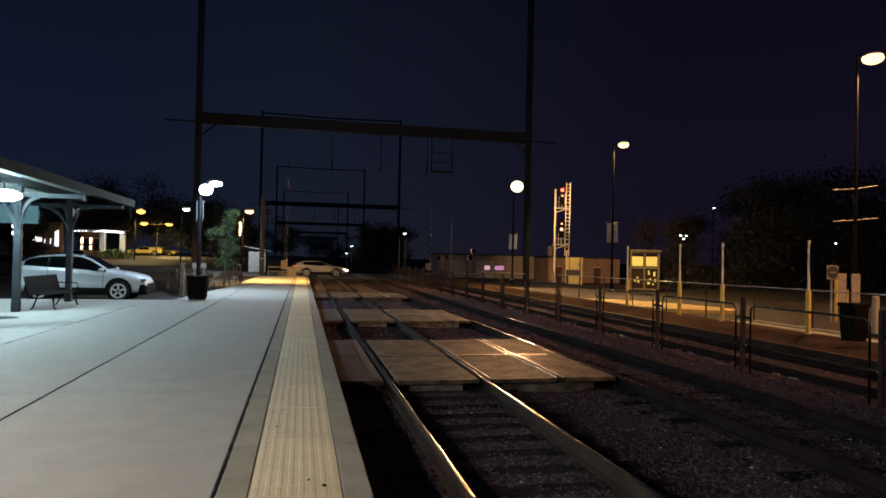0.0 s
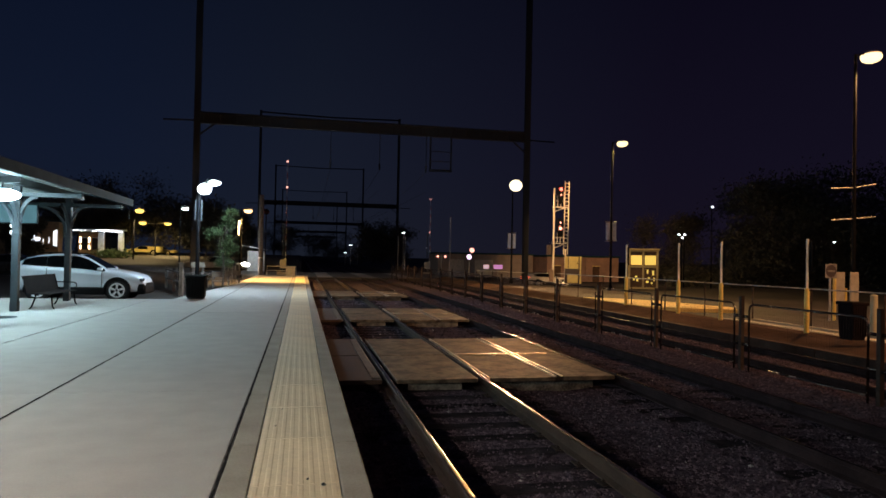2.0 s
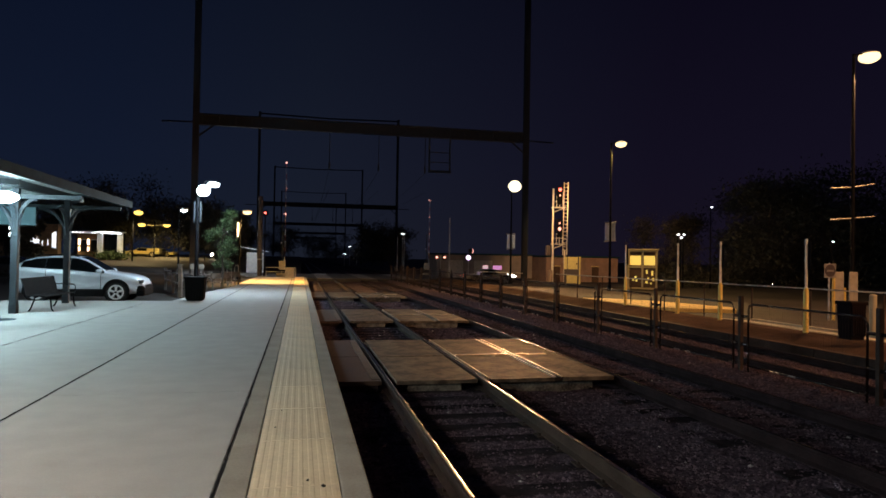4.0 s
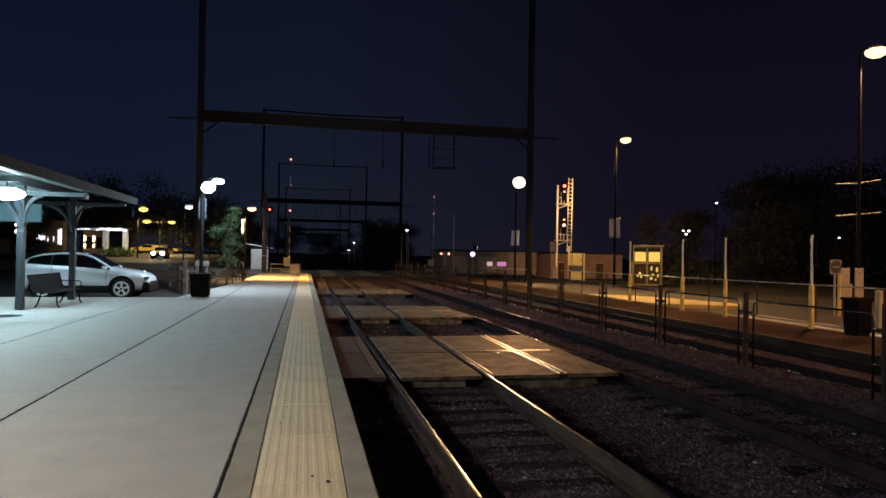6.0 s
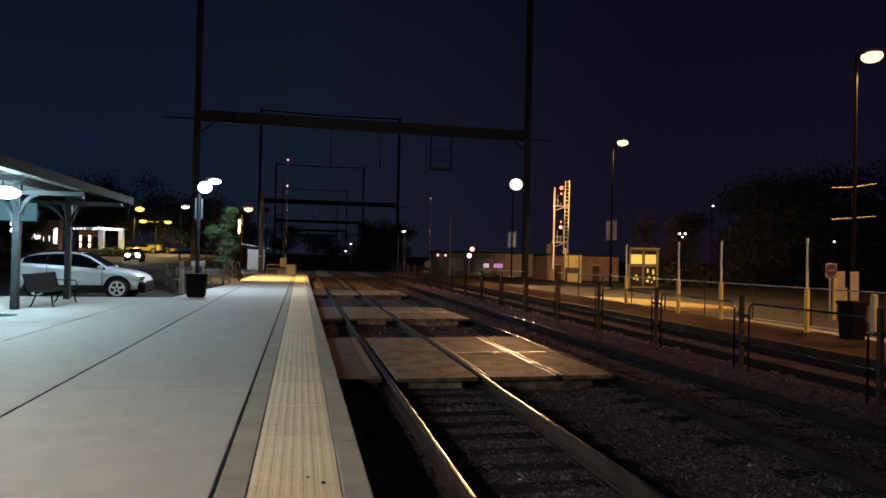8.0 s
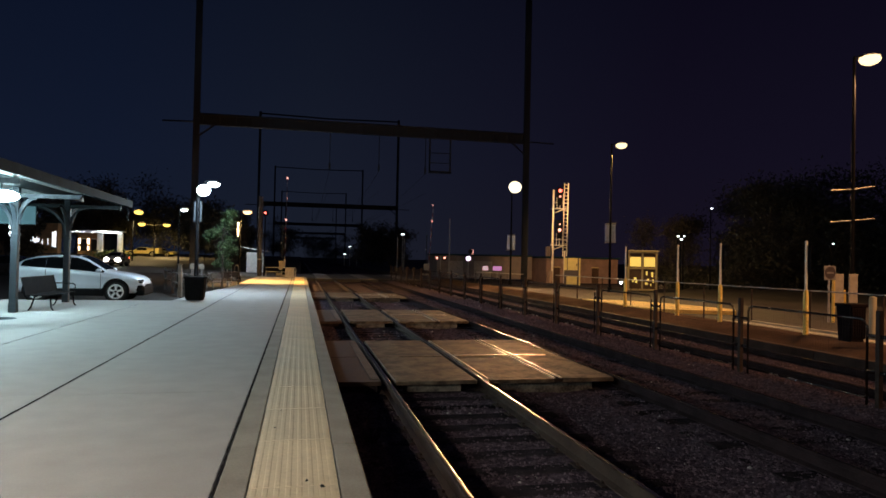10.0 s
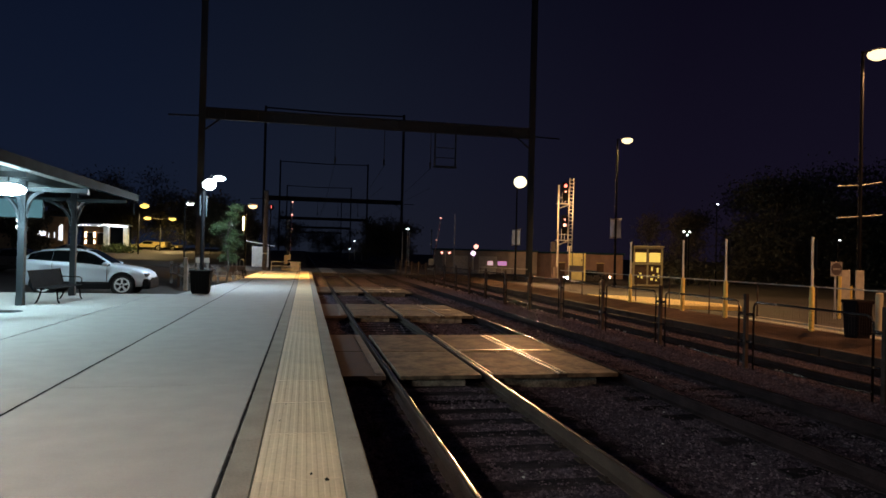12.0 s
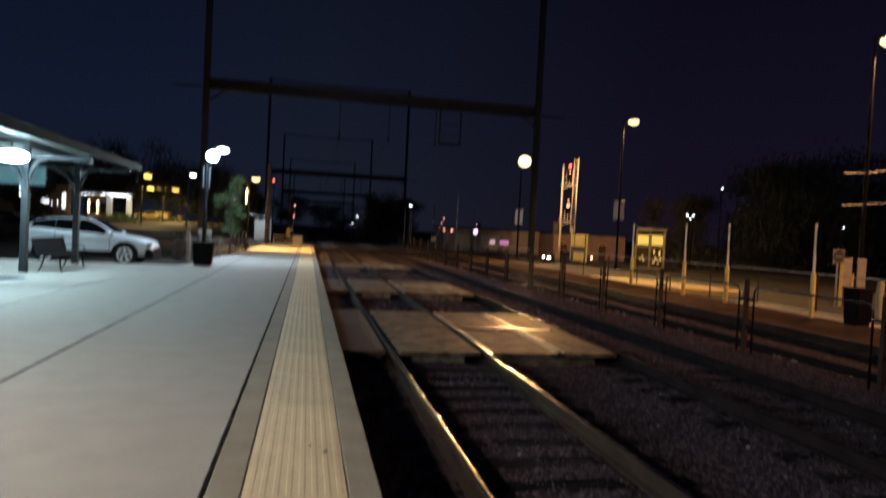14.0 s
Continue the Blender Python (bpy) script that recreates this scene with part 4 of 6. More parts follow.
def shelter():
    t = thing("platform_shelter", pose(0, 0, 0), "grey-green platform shelter with a white-boarded ceiling on bracketed posts", "shelter")
    y_end = 24.25
    xr, zr = -7.25, 3.60
    eaves = {1: (1.56, 3.22), -1: (3.9, 3.28)}
    # roof: two slopes with a fascia, open below
    for s, (hw, ze) in eaves.items():
        bm = B()
        prism_pts = [(xr, zr), (xr + s * hw, ze), (xr + s * hw, ze + 0.10), (xr, zr + 0.12)]
        lo = [bm.verts.new((x, -7.0, z)) for x, z in prism_pts]
        hi = [bm.verts.new((x, y_end, z)) for x, z in prism_pts]
        for i in range(4):
            bm.faces.new((lo[i], lo[(i + 1) % 4], hi[(i + 1) % 4], hi[i]))
        bm.faces.new(lo)
        bm.faces.new(hi[::-1])
        part("roof", bm, ROOF, t, "dark roof slope")
        n = round(hw / 0.115)
        for k in range(n):
            d0, d1 = hw * k / n + 0.004, hw * (k + 1) / n - 0.004
            bm = B()
            f = lambda d: zr - (zr - ze) * d / hw - 0.012
            q = [(xr + s * d0, f(d0)), (xr + s * d1, f(d1)), (xr + s * d1, f(d1) + 0.010), (xr + s * d0, f(d0) + 0.010)]
            lo = [bm.verts.new((x, -6.95, z)) for x, z in q]
            hi = [bm.verts.new((x, y_end - 0.05, z)) for x, z in q]
            for i in range(4):
                bm.faces.new((lo[i], lo[(i + 1) % 4], hi[(i + 1) % 4], hi[i]))
            part("ceiling_board", bm, CEILING, t, "white ceiling board")
        part("fascia", box(B(), xr + s * hw - 0.03, xr + s * hw + 0.03, -7.05, y_end + 0.05, ze - 0.04, ze + 0.19, 0.01), FASCIA, t, "grey eaves board")
    part("end_fascia", prism_y(B(), [(xr - 3.9, 3.22), (xr - 3.9, 3.46), (xr, zr + 0.15), (xr + 1.56, 3.40), (xr + 1.56, 3.17), (xr, zr - 0.06)], y_end, y_end + 0.06), FASCIA, t, "grey gable board")
    part("ridge_beam", box(B(), xr - 0.09, xr + 0.09, -6.9, y_end - 0.1, 3.30, 3.50, 0.01), POSTGREEN, t)
    for k in range(8):
        y = 23.2 - 3.95 * k
        xp = xr - 0.07
        part("post", box(B(), xp - 0.085, xp + 0.085, y - 0.085, y + 0.085, 0.0, 3.30, 0.015), POSTGREEN, t)
        part("plinth", box(B(), xp - 0.093, xp + 0.093, y - 0.093, y + 0.093, 0.0, 0.26, 0.015), POSTGREEN, t)
        part("capital", box(B(), xp - 0.10, xp + 0.10, y - 0.10, y + 0.10, 2.02, 2.07, 0.01), POSTGREEN, t)
        part("cross_beam", box(B(), xr - 3.8, xr + 1.50, y - 0.06, y + 0.06, 3.02, 3.14, 0.01), POSTGREEN, t)
        for dx, dy, out, rise in ((1, 0, 0.42, 0.72), (-1, 0, 0.82, 0.86), (0, 1, 0.82, 0.86), (0, -1, 0.82, 0.86)):
            pts = []
            for i in range(10):
                a = math.pi / 2 * i / 9
                d, z = out * (1 - math.cos(a)), 3.04 - rise + rise * math.sin(a)
                pts.append((xp + dx * (0.07 + d), y + dy * (0.07 + d), z))
            part("curved_bracket", tube(B(), pts, 0.062, 4), POSTGREEN, t)
        if k < 6:
            y2 = SHELTER_LIGHTS[k]
            fx = thing("ceiling_light", pose(-7.30, y2, 2.93), "glowing oblong light hung under the shelter ceiling", "ceiling light", "shelter lights")
            part("housing", box(B(), -0.20, 0.20, -0.12, 0.12, 0.19, 0.24, 0.02), POSTGREEN, fx)
            part("stem", cyl(B(), (0, 0, 0.2), (0, 0, 0.50), 0.02, 0.02, 8), POSTGREEN, fx)
            bm = B()
            bmesh.ops.create_uvsphere(bm, u_segments=14, v_segments=8, radius=1.0, matrix=Matrix.Translation((0, 0, 0.05)) @ Matrix.Diagonal((0.40, 0.36, 0.15, 1)))
            part("diffuser", bm, G_TUBE, fx, "glowing white diffuser", smooth=True)
            if k == 0:
                copy_thing(fx, pose(-10.0, 23.4, 2.95))
    # back-lit sign hung across the shelter
    sg = thing("hanging_sign", pose(-9.2, 22.5, 2.45), "pale blue back-lit sign hung under the shelter", "sign")
    part("panel", box(B(), -1.2, 1.2, -0.05, 0.05, 0.0, 0.55, 0.01), G_SIGNBLUE, sg)
    part("frame", box(B(), -1.23, 1.23, -0.03, 0.03, -0.03, 0.58, 0.005), POSTGREEN, sg)
    for x in (-0.9, 0.9):
        part("hanger", cyl(B(), (x, 0, 0.55), (x, 0, 0.96), 0.012, 0.012, 6), POSTGREEN, sg)
    part("down_pipe", tube(B(), [(xr + 1.5, 24.1, 3.2), (xr + 1.5, 24.1, 2.75)], 0.025, 6), POSTGREEN, t)
    c = thing("boxed_column", pose(-6.58, 15.1, 0), "pale boxed column on a dark pedestal under the shelter", "column")
    part("pedestal", box(B(), -0.24, 0.24, -0.24, 0.24, 0.0, 0.86, 0.02), POSTGREEN, c, "dark painted pedestal")
    part("ledge", box(B(), -0.28, 0.28, -0.28, 0.28, 0.86, 0.92, 0.015), CEILING, c)
    part("shaft", box(B(), -0.16, 0.16, -0.16, 0.16, 0.92, 3.30, 0.012), CEILING, c)


def bench():
    t = thing("platform_bench", pose(-7.12, 19.5, 0), "dark metal platform bench with curved legs and arms", "bench")
    bm = prism_y(B(), [(-0.01, 0.40), (0.005, 0.40), (-0.125, 0.90), (-0.14, 0.90)], 0, 2.4)
    part("backrest", bm, BENCHMETAL, t, "dark perforated metal back")
    part("top_rail", tube(B(), [(-0.133, 0, 0.90), (-0.133, 2.4, 0.90)], 0.018, 8), BLACKMETAL, t)
    for k in range(8):
        x = 0.02 + 0.058 * k
        part("seat_slat", box(B(), x, x + 0.056, 0, 2.4, 0.43 - 0.002 * k, 0.45 - 0.002 * k, 0.004), BLACKMETAL, t)
    for y in (0.45, 2.3):
        part("leg", tube(B(), [(-0.10, y, 0), (-0.04, y, 0.08), (0.03, y, 0.28), (0.06, y, 0.43)], 0.02, 8), BLACKMETAL, t)
        part("leg", tube(B(), [(0.52, y, 0), (0.47, y, 0.08), (0.45, y, 0.28), (0.46, y, 0.43)], 0.02, 8), BLACKMETAL, t)
        if y < 1:
            continue
        part("arm", tube(B(), [(0.46, y, 0.43), (0.50, y, 0.55), (0.50, y, 0.62), (0.44, y, 0.67), (0.1, y, 0.68), (-0.06, y, 0.68)], 0.018, 8), BLACKMETAL, t)
        part("frame", tube(B(), [(0.46, y, 0.42), (0.0, y, 0.44), (-0.05, y, 0.6), (-0.13, y, 0.92)], 0.018, 8), BLACKMETAL, t)


LAMP_ROW = [(1.3, False), (19.0, False), (37.0, True), (48.0, True)]
for y, cloth in LAMP_ROW:
    street_lamp(pose(18.48 if y < 45 else 15.75, y, -0.2, 0, 0, 0 if y < 45 else -50), 9.1 if y < 45 else 7.5, 0.42 if y < 45 else 0.05, G_SODIUM_BIG if y < 45 else G_SODIUM_CORE, BLACKMETAL,
                "dark street lamp pole with a glaring sodium head and banner arms", True, cloth, "sodium street lamps", 0.34 if y < 45 else 0.50, 0.15 if y < 45 else 0.55)
street_lamp(pose(-3.72, 43.0, -0.02), 4.42, 0.2, G_SODIUM, BLACKMETAL, "low lamp post with an orange sodium head beside the platform", False, False, "sodium street lamps")
white_lamp()
parking_lamps()
for i, y in enumerate((52, 127, 202, 277, 352)):
    gantry(y, i == 0)
build_wires()
build_fence()
build_right_posts()
waste_bin(pose(-3.62, 24.8, 0), 0.66, 0.82, BINPLASTIC, "square black waste bin standing on the platform", "waste bins")
waste_bin(pose(12.36, 12.72, -0.05), 0.44, 0.84, BINBROWN, "dark waste bin on the far platform", "waste bins")
shelter()
bench()


# ---- vehicles: x points forward, the origin lies on the ground under the middle
SUV_SECTIONS = [  # x, underside, belt, top, half width, half width at the top
    (-2.27, 0.56, 0.98, 1.02, 0.74, 0.64), (-2.22, 0.44, 1.10, 1.20, 0.83, 0.64), (-2.08, 0.34, 1.22, 1.37, 0.89, 0.62), (-1.82, 0.28, 1.25, 1.53, 0.915, 0.61), (-1.47, 0.26, 1.22, 1.62, 0.92, 0.61),
    (-0.9, 0.25, 1.18, 1.675, 0.92, 0.62), (-0.3, 0.25, 1.14, 1.685, 0.92, 0.63), (0.0, 0.25, 1.12, 1.66, 0.92, 0.62), (0.30, 0.25, 1.10, 1.55, 0.92, 0.61),
    (0.65, 0.25, 1.07, 1.33, 0.92, 0.63), (1.0, 0.25, 1.04, 1.11, 0.92, 0.71), (1.37, 0.26, 1.00, 1.07, 0.92, 0.74), (1.77, 0.28, 0.93, 1.00, 0.90, 0.71),
    (2.05, 0.30, 0.84, 0.92, 0.86, 0.65), (2.22, 0.34, 0.74, 0.82, 0.78, 0.56), (2.31, 0.40, 0.60, 0.66, 0.66, 0.46)]
WAGON_SECTIONS = [(1.06 * x, zb, 0.84 * zm + 0.02, 0.80 * zt + 0.08, w, wt) for x, zb, zm, zt, w, wt in SUV_SECTIONS]
SEDAN_SECTIONS = [
    (-2.32, 0.50, 0.84, 0.90, 0.66, 0.60), (-2.26, 0.36, 0.94, 1.00, 0.80, 0.64), (-1.75, 0.24, 0.98, 1.06, 0.88, 0.66), (-1.45, 0.22, 0.97, 1.16, 0.89, 0.62),
    (-0.85, 0.20, 0.95, 1.40, 0.90, 0.58), (-0.2, 0.20, 0.94, 1.45, 0.90, 0.58), (0.3, 0.20, 0.93, 1.40, 0.90, 0.58), (0.85, 0.20, 0.92, 1.16, 0.90, 0.62),
    (1.15, 0.21, 0.90, 0.99, 0.89, 0.68), (1.8, 0.23, 0.82, 0.90, 0.86, 0.66), (2.15, 0.28, 0.70, 0.78, 0.76, 0.56), (2.30, 0.38, 0.56, 0.60, 0.60, 0.44)]
PICKUP_SECTIONS = [
    (-2.75, 0.62, 1.02, 1.06, 0.86, 0.80), (-2.70, 0.46, 1.06, 1.10, 0.94, 0.86), (-1.0, 0.40, 1.08, 1.12, 0.96, 0.88), (-0.85, 0.38, 1.08, 1.16, 0.96, 0.84),
    (-0.65, 0.36, 1.10, 1.78, 0.96, 0.70), (0.3, 0.34, 1.10, 1.82, 0.96, 0.70), (0.75, 0.34, 1.10, 1.74, 0.96, 0.69), (1.35, 0.34, 1.09, 1.22, 0.96, 0.78),
    (1.7, 0.36, 1.06, 1.14, 0.95, 0.80), (2.5, 0.40, 1.00, 1.08, 0.92, 0.78), (2.70, 0.44, 0.86, 0.92, 0.86, 0.72), (2.78, 0.50, 0.70, 0.74, 0.78, 0.64)]


SHORT_PICKUP_SECTIONS = [(0.9 * x, zb, 0.84 * zm, 0.76 * zt + 0.06, w, wt) for x, zb, zm, zt, w, wt in PICKUP_SECTIONS]
LOW_PICKUP_SECTIONS = [(x, zb, 0.86 * zm, 0.80 * zt + 0.06, w, wt) for x, zb, zm, zt, w, wt in PICKUP_SECTIONS]


def wheel(t, x, side, w, r, rim_paint):
    s = side
    arch = part("wheel_arch", cyl(B(), (x, s * (w - 0.30), r + 0.02), (x, s * (w + 0.006), r + 0.02), r * 1.22, r * 1.22, 24), CLADDING, t)
    ring = B()
    tube(ring, [(x + r * 1.24 * math.cos(a), s * (w + 0.012), r + 0.02 + r * 1.24 * math.sin(a)) for a in [math.pi * (i / 14) for i in range(-1, 16)]], 0.042, 6)
    part("arch_trim", ring, CLADDING, t, smooth=True)
    wh = part("wheel", cyl(B(), (x, s * (w - 0.22), r), (x, s * (w + 0.012), r), r, r, 28), RUBBER, t, "black tyre on an alloy rim")
    bm = B()
    cyl(bm, (x, s * (w + 0.004), r), (x, s * (w + 0.018), r), r * 0.78, r * 0.74, 28)
    part("rim_back", bm, CLADDING, wh)
    bm = B()
    tube(bm, [(x + r * 0.71 * math.cos(2 * math.pi * i / 28), s * (w + 0.018), r + r * 0.71 * math.sin(2 * math.pi * i / 28)) for i in range(29)], 0.030, 6)
    cyl(bm, (x, s * (w + 0.01), r), (x, s * (w + 0.035), r), r * 0.24, r * 0.20, 16)
    for i in range(5):
        a = 2 * math.pi * i / 5 + 0.3
        # each spoke is a flat wedge that widens towards the ring
        ring = []
        for q, half, lift in ((0.16, 0.075, 0.034), (0.72, 0.150, 0.024)):
            for e in (-1, 1):
                px, pz = q * math.cos(a) - e * half * math.sin(a), q * math.sin(a) + e * half * math.cos(a)
                ring.append([(x + r * px, s * (w + d), r + r * pz) for d in (0.008, lift)])
        v = [bm.verts.new(p) for c in (ring[0], ring[1], ring[3], ring[2]) for p in c]
        for f in ((1, 3, 5, 7), (0, 1, 3, 2), (2, 3, 5, 4), (4, 5, 7, 6), (6, 7, 1, 0), (0, 2, 4, 6)):
            bm.faces.new([v[k] for k in f])
    part("rim", bm, rim_paint, wh, "five-spoke alloy rim")
    part("hub_cap", cyl(B(), (x, s * (w + 0.034), r), (x, s * (w + 0.040), r), r * 0.13, r * 0.11, 12), CLADDING, wh)


def car(name, m, sections, paint, label, category, group="", lit=True, wheels=(-1.33, 1.37), r=0.34, cap=False, head=G_HEAD, tail=G_TAIL, detail=True, big=1.0):
    t = thing(name, m, label, category, group)
    def at(x, i):
        for a, b in zip(sections, sections[1:]):
            if a[0] <= x <= b[0]:
                k = (x - a[0]) / (b[0] - a[0])
                return a[i] + (b[i] - a[i]) * k
        return sections[-1][i]

    bm = B()
    rows = []
    for x, zb, zm, zt, w, wt in sections:
        k = min(1.0, (zm - zb) / 0.7)
        # a crease runs along the flank under the belt line
        half = [(w * 0.80, zb), (w * 0.97, zb + 0.10 * k), (w, zb + (zm - zb) * 0.45), (w * 0.968, zm - 0.215 * k), (w * 0.990, zm - 0.185 * k), (w * 0.985, zm - 0.06 * k), (w * 0.955, zm), (wt, zt - 0.05 * min(1, (zt - zm) / 0.3)), (wt * 0.86, zt), (wt * 0.4, zt + 0.02)]
        ring = [(-y, z) for y, z in half] + [(y, z) for y, z in half[::-1]]
        rows.append([bm.verts.new((x, y, z)) for y, z in ring])
    for a, b in zip(rows, rows[1:]):
        for i in range(len(a)):
            j = (i + 1) % len(a)
            bm.faces.new((a[i], a[j], b[j], b[i]))
    bm.faces.new(rows[0])
    bm.faces.new(rows[-1][::-1])
    part("body", bm, paint, t, smooth=True)
    w0 = max(s[4] for s in sections)
    # glazing, set just proud of the body
    cab = [s for s in sections if s[3] - s[2] > 0.25]
    c0, c1 = cab[0][0], cab[-1][0]
    cuts = [c0 - 0.06, c0 + (c1 - c0) * 0.30, c0 + (c1 - c0) * 0.304, c0 + (c1 - c0) * 0.63, c0 + (c1 - c0) * 0.634, c1 + 0.26]
    for s in (-1, 1):
        for x0, x1 in ((cuts[0], cuts[1]), (cuts[2], cuts[3]), (cuts[4], cuts[5])):
            bm = B()
            prev = None
            for x in sorted([x0, x1] + [q[0] for q in sections if x0 + 0.01 < q[0] < x1 - 0.01]):
                zm, zt, w, wt = at(x, 2), at(x, 3), at(x, 4) * 0.955, at(x, 5)
                zt -= 0.05
                pts = []
                for f in (0.06, 0.97):
                    y, z = w + (wt - w) * f + 0.012, zm + (zt - zm) * f
                    pts.append(bm.verts.new((x, s * (y + 0.012), z)))
                pts += [bm.verts.new((p.co.x, p.co.y - s * 0.014, p.co.z)) for p in pts[::-1]]
                if prev:
                    for k in range(4):
                        bm.faces.new((prev[k], prev[(k + 1) % 4], pts[(k + 1) % 4], pts[k]))
                prev = pts
            part("side_window", bm, CARGLASS, t, "dark tinted side window")

    def pane(xa, xb, nm):
        bm = B()
        prev = None
        for i in range(5):
            x = xa + (xb - xa) * i / 4
            z, w = at(x, 3) + 0.028, at(x, 5) * 0.84
            pts = [bm.verts.new((x, y, z - 0.01 * abs(y))) for y in (-w, -w * 0.4, w * 0.4, w)]
            pts += [bm.verts.new((p.co.x, p.co.y, p.co.z - 0.03)) for p in pts[::-1]]
            if prev:
                for k in range(8):
                    bm.faces.new((prev[k], prev[(k + 1) % 8], pts[(k + 1) % 8], pts[k]))
            prev = pts
        part(nm, bm, CARGLASS, t, "dark glass")
    low = [s[0] for s in sections if s[0] > c1 and s[3] - s[2] < 0.2]
    roof_end = max(s[0] for s in sections if s[3] > max(q[3] for q in sections) - 0.08)
    pane(roof_end + 0.06, low[0] - 0.06, "windscreen")
    back = [s[0] for s in sections if s[0] < c0 and s[3] - s[2] < 0.3]
    roof_start = min(s[0] for s in sections if s[3] > max(q[3] for q in sections) - 0.12)
    if back:
        pane(back[-1] + 0.05, roof_start - 0.05, "rear_window")
    # sills, handles, mirrors, lamps, plates
    xf, xb = sections[-1][0], sections[0][0]
    for s in (-1, 1):
        part("sill", box(B(), wheels[0] + 0.40, wheels[1] - 0.40, s * w0 - 0.06, s * w0 + 0.014, r * 0.55, r * 0.55 + 0.24, 0.03), CLADDING, t)
        for x in (cuts[1] - 0.05, cuts[3] - 0.05):
            part("door_handle", box(B(), x - 0.11, x + 0.11, s * (w0 * 0.985) - 0.02, s * (w0 * 0.985) + 0.03, at(x, 2) - 0.16, at(x, 2) - 0.125, 0.01), paint, t)
        for x in (cuts[1] + 0.04, cuts[3] + 0.03, cuts[5] - 0.08):
            part("door_seam", box(B(), x - 0.005, x + 0.005, s * w0 - 0.03, s * w0 + 0.002, r * 1.2, at(x, 2) - 0.04), CLADDING, t)
        xm = cuts[5] - 0.12
        part("mirror", ball(B(), (xm, s * (w0 + 0.10), at(xm, 2) + 0.08), 0.11, 0.7), paint, t, smooth=True)
        hx = xf - 0.16
        if big > 1:
            # headlamp glare is modelled as an oversized glowing ball
            part("headlight", ball(B(), (hx + 0.06, s * 0.52, at(hx, 2) - 0.06), 0.155 * big, 0.9), head, t, "headlight enlarged to a glowing ball of glare", smooth=True)
        else:
            part("headlight", box(B(), hx - 0.10, hx + 0.10, s * 0.66 - 0.15, s * 0.66 + 0.15, at(hx, 2) - 0.11, at(hx, 2) + 0.03, 0.03), head if lit else HEADLAMP_OFF, t, "lit headlight" if lit else "clear headlight")
        tx = xb + 0.05
        part("tail_light", box(B(), tx - 0.05, tx + 0.09, s * 0.70 - 0.10, s * 0.70 + 0.12, at(tx + 0.1, 2) - 0.26, at(tx + 0.1, 2) - 0.02, 0.03), tail if lit else REDLENS, t, "red tail light")
        if detail:
            part("roof_rail", tube(B(), [(cab[0][0] + 0.35, s * 0.56, max(q[3] for q in sections) - 0.02), (cab[0][0] + 0.5, s * 0.57, max(q[3] for q in sections) + 0.04), (roof_end - 0.2, s * 0.57, max(q[3] for q in sections) + 0.035), (roof_end, s * 0.56, max(q[3] for q in sections) - 0.03)], 0.018, 6), CLADDING, t)
    part("grille", box(B(), xf - 0.10, xf + 0.015, -0.60, 0.60, 0.42, 0.64, 0.03), CLADDING, t)
    if detail and not lit:
        # black bumper trim, enlarged to stand for the shade on the nose as well
        part("lower_bumper", box(B(), xf - 0.30, xf + 0.03, -0.80, 0.80, 0.20, 0.58, 0.09), CLADDING, t)
        for s in (-1, 1):
            part("fog_lamp_recess", box(B(), xf - 0.34, xf - 0.02, s * 0.72 - 0.12, s * 0.72 + 0.12, 0.36, 0.60, 0.05), CLADDING, t)
            part("door_cladding", box(B(), wheels[0] + 0.44, wheels[1] - 0.44, s * w0 - 0.03, s * w0 + 0.02, 0.30, 0.47, 0.012), CLADDING, t)
    else:
        part("lower_bumper", box(B(), xf - 0.32, xf + 0.01, -0.74, 0.74, 0.22, 0.42, 0.07), CLADDING, t)
    part("number_plate", box(B(), xb - 0.02, xb + 0.01, -0.16, 0.16, 0.72, 0.86, 0.005), SIGNWHITE, t, "plain pale number plate")
    if cap:
        part("bed_cap", box(B(), xb + 0.08, cab[0][0] + 0.05, -0.8, 0.8, 0.9, max(q[3] for q in sections) - 0.08, 0.12), paint, t, "closed cap over the truck bed")
    for x in wheels:
        for s in (-1, 1):
            wheel(t, x, s, w0 + 0.012, r, ALLOY if detail else SIGNGREY if lit else GALV)
    return t


# parked silver crossover, nose towards the tracks, and two pale trucks up the lot
car("parked_car", pose(-8.08, 27.6, ground_z(-8, 27) + 0.01), SUV_SECTIONS, SILVER, "silver crossover car parked nose-on beside the platform shelter", "car", "parked cars", lit=False, wheels=(-1.33, 1.37), r=0.355)
car("parked_pickup", pose(-25.75, 119, ground_z(-26, 119) - 0.02, 0, 0, 174), LOW_PICKUP_SECTIONS, YELLOWCAR, "pale pickup with a bed cap under yellow lamps", "pickup truck", "parked cars", lit=False, wheels=(-1.65, 1.75), r=0.38, cap=True, detail=False)
car("parked_pickup", pose(-24.0, 123, ground_z(-25, 123) - 0.06, 0, 0, 166), LOW_PICKUP_SECTIONS, YELLOWCAR, "pale pickup with an open bed under yellow lamps", "pickup truck", "parked cars", lit=False, wheels=(-1.65, 1.75), r=0.38, detail=False)
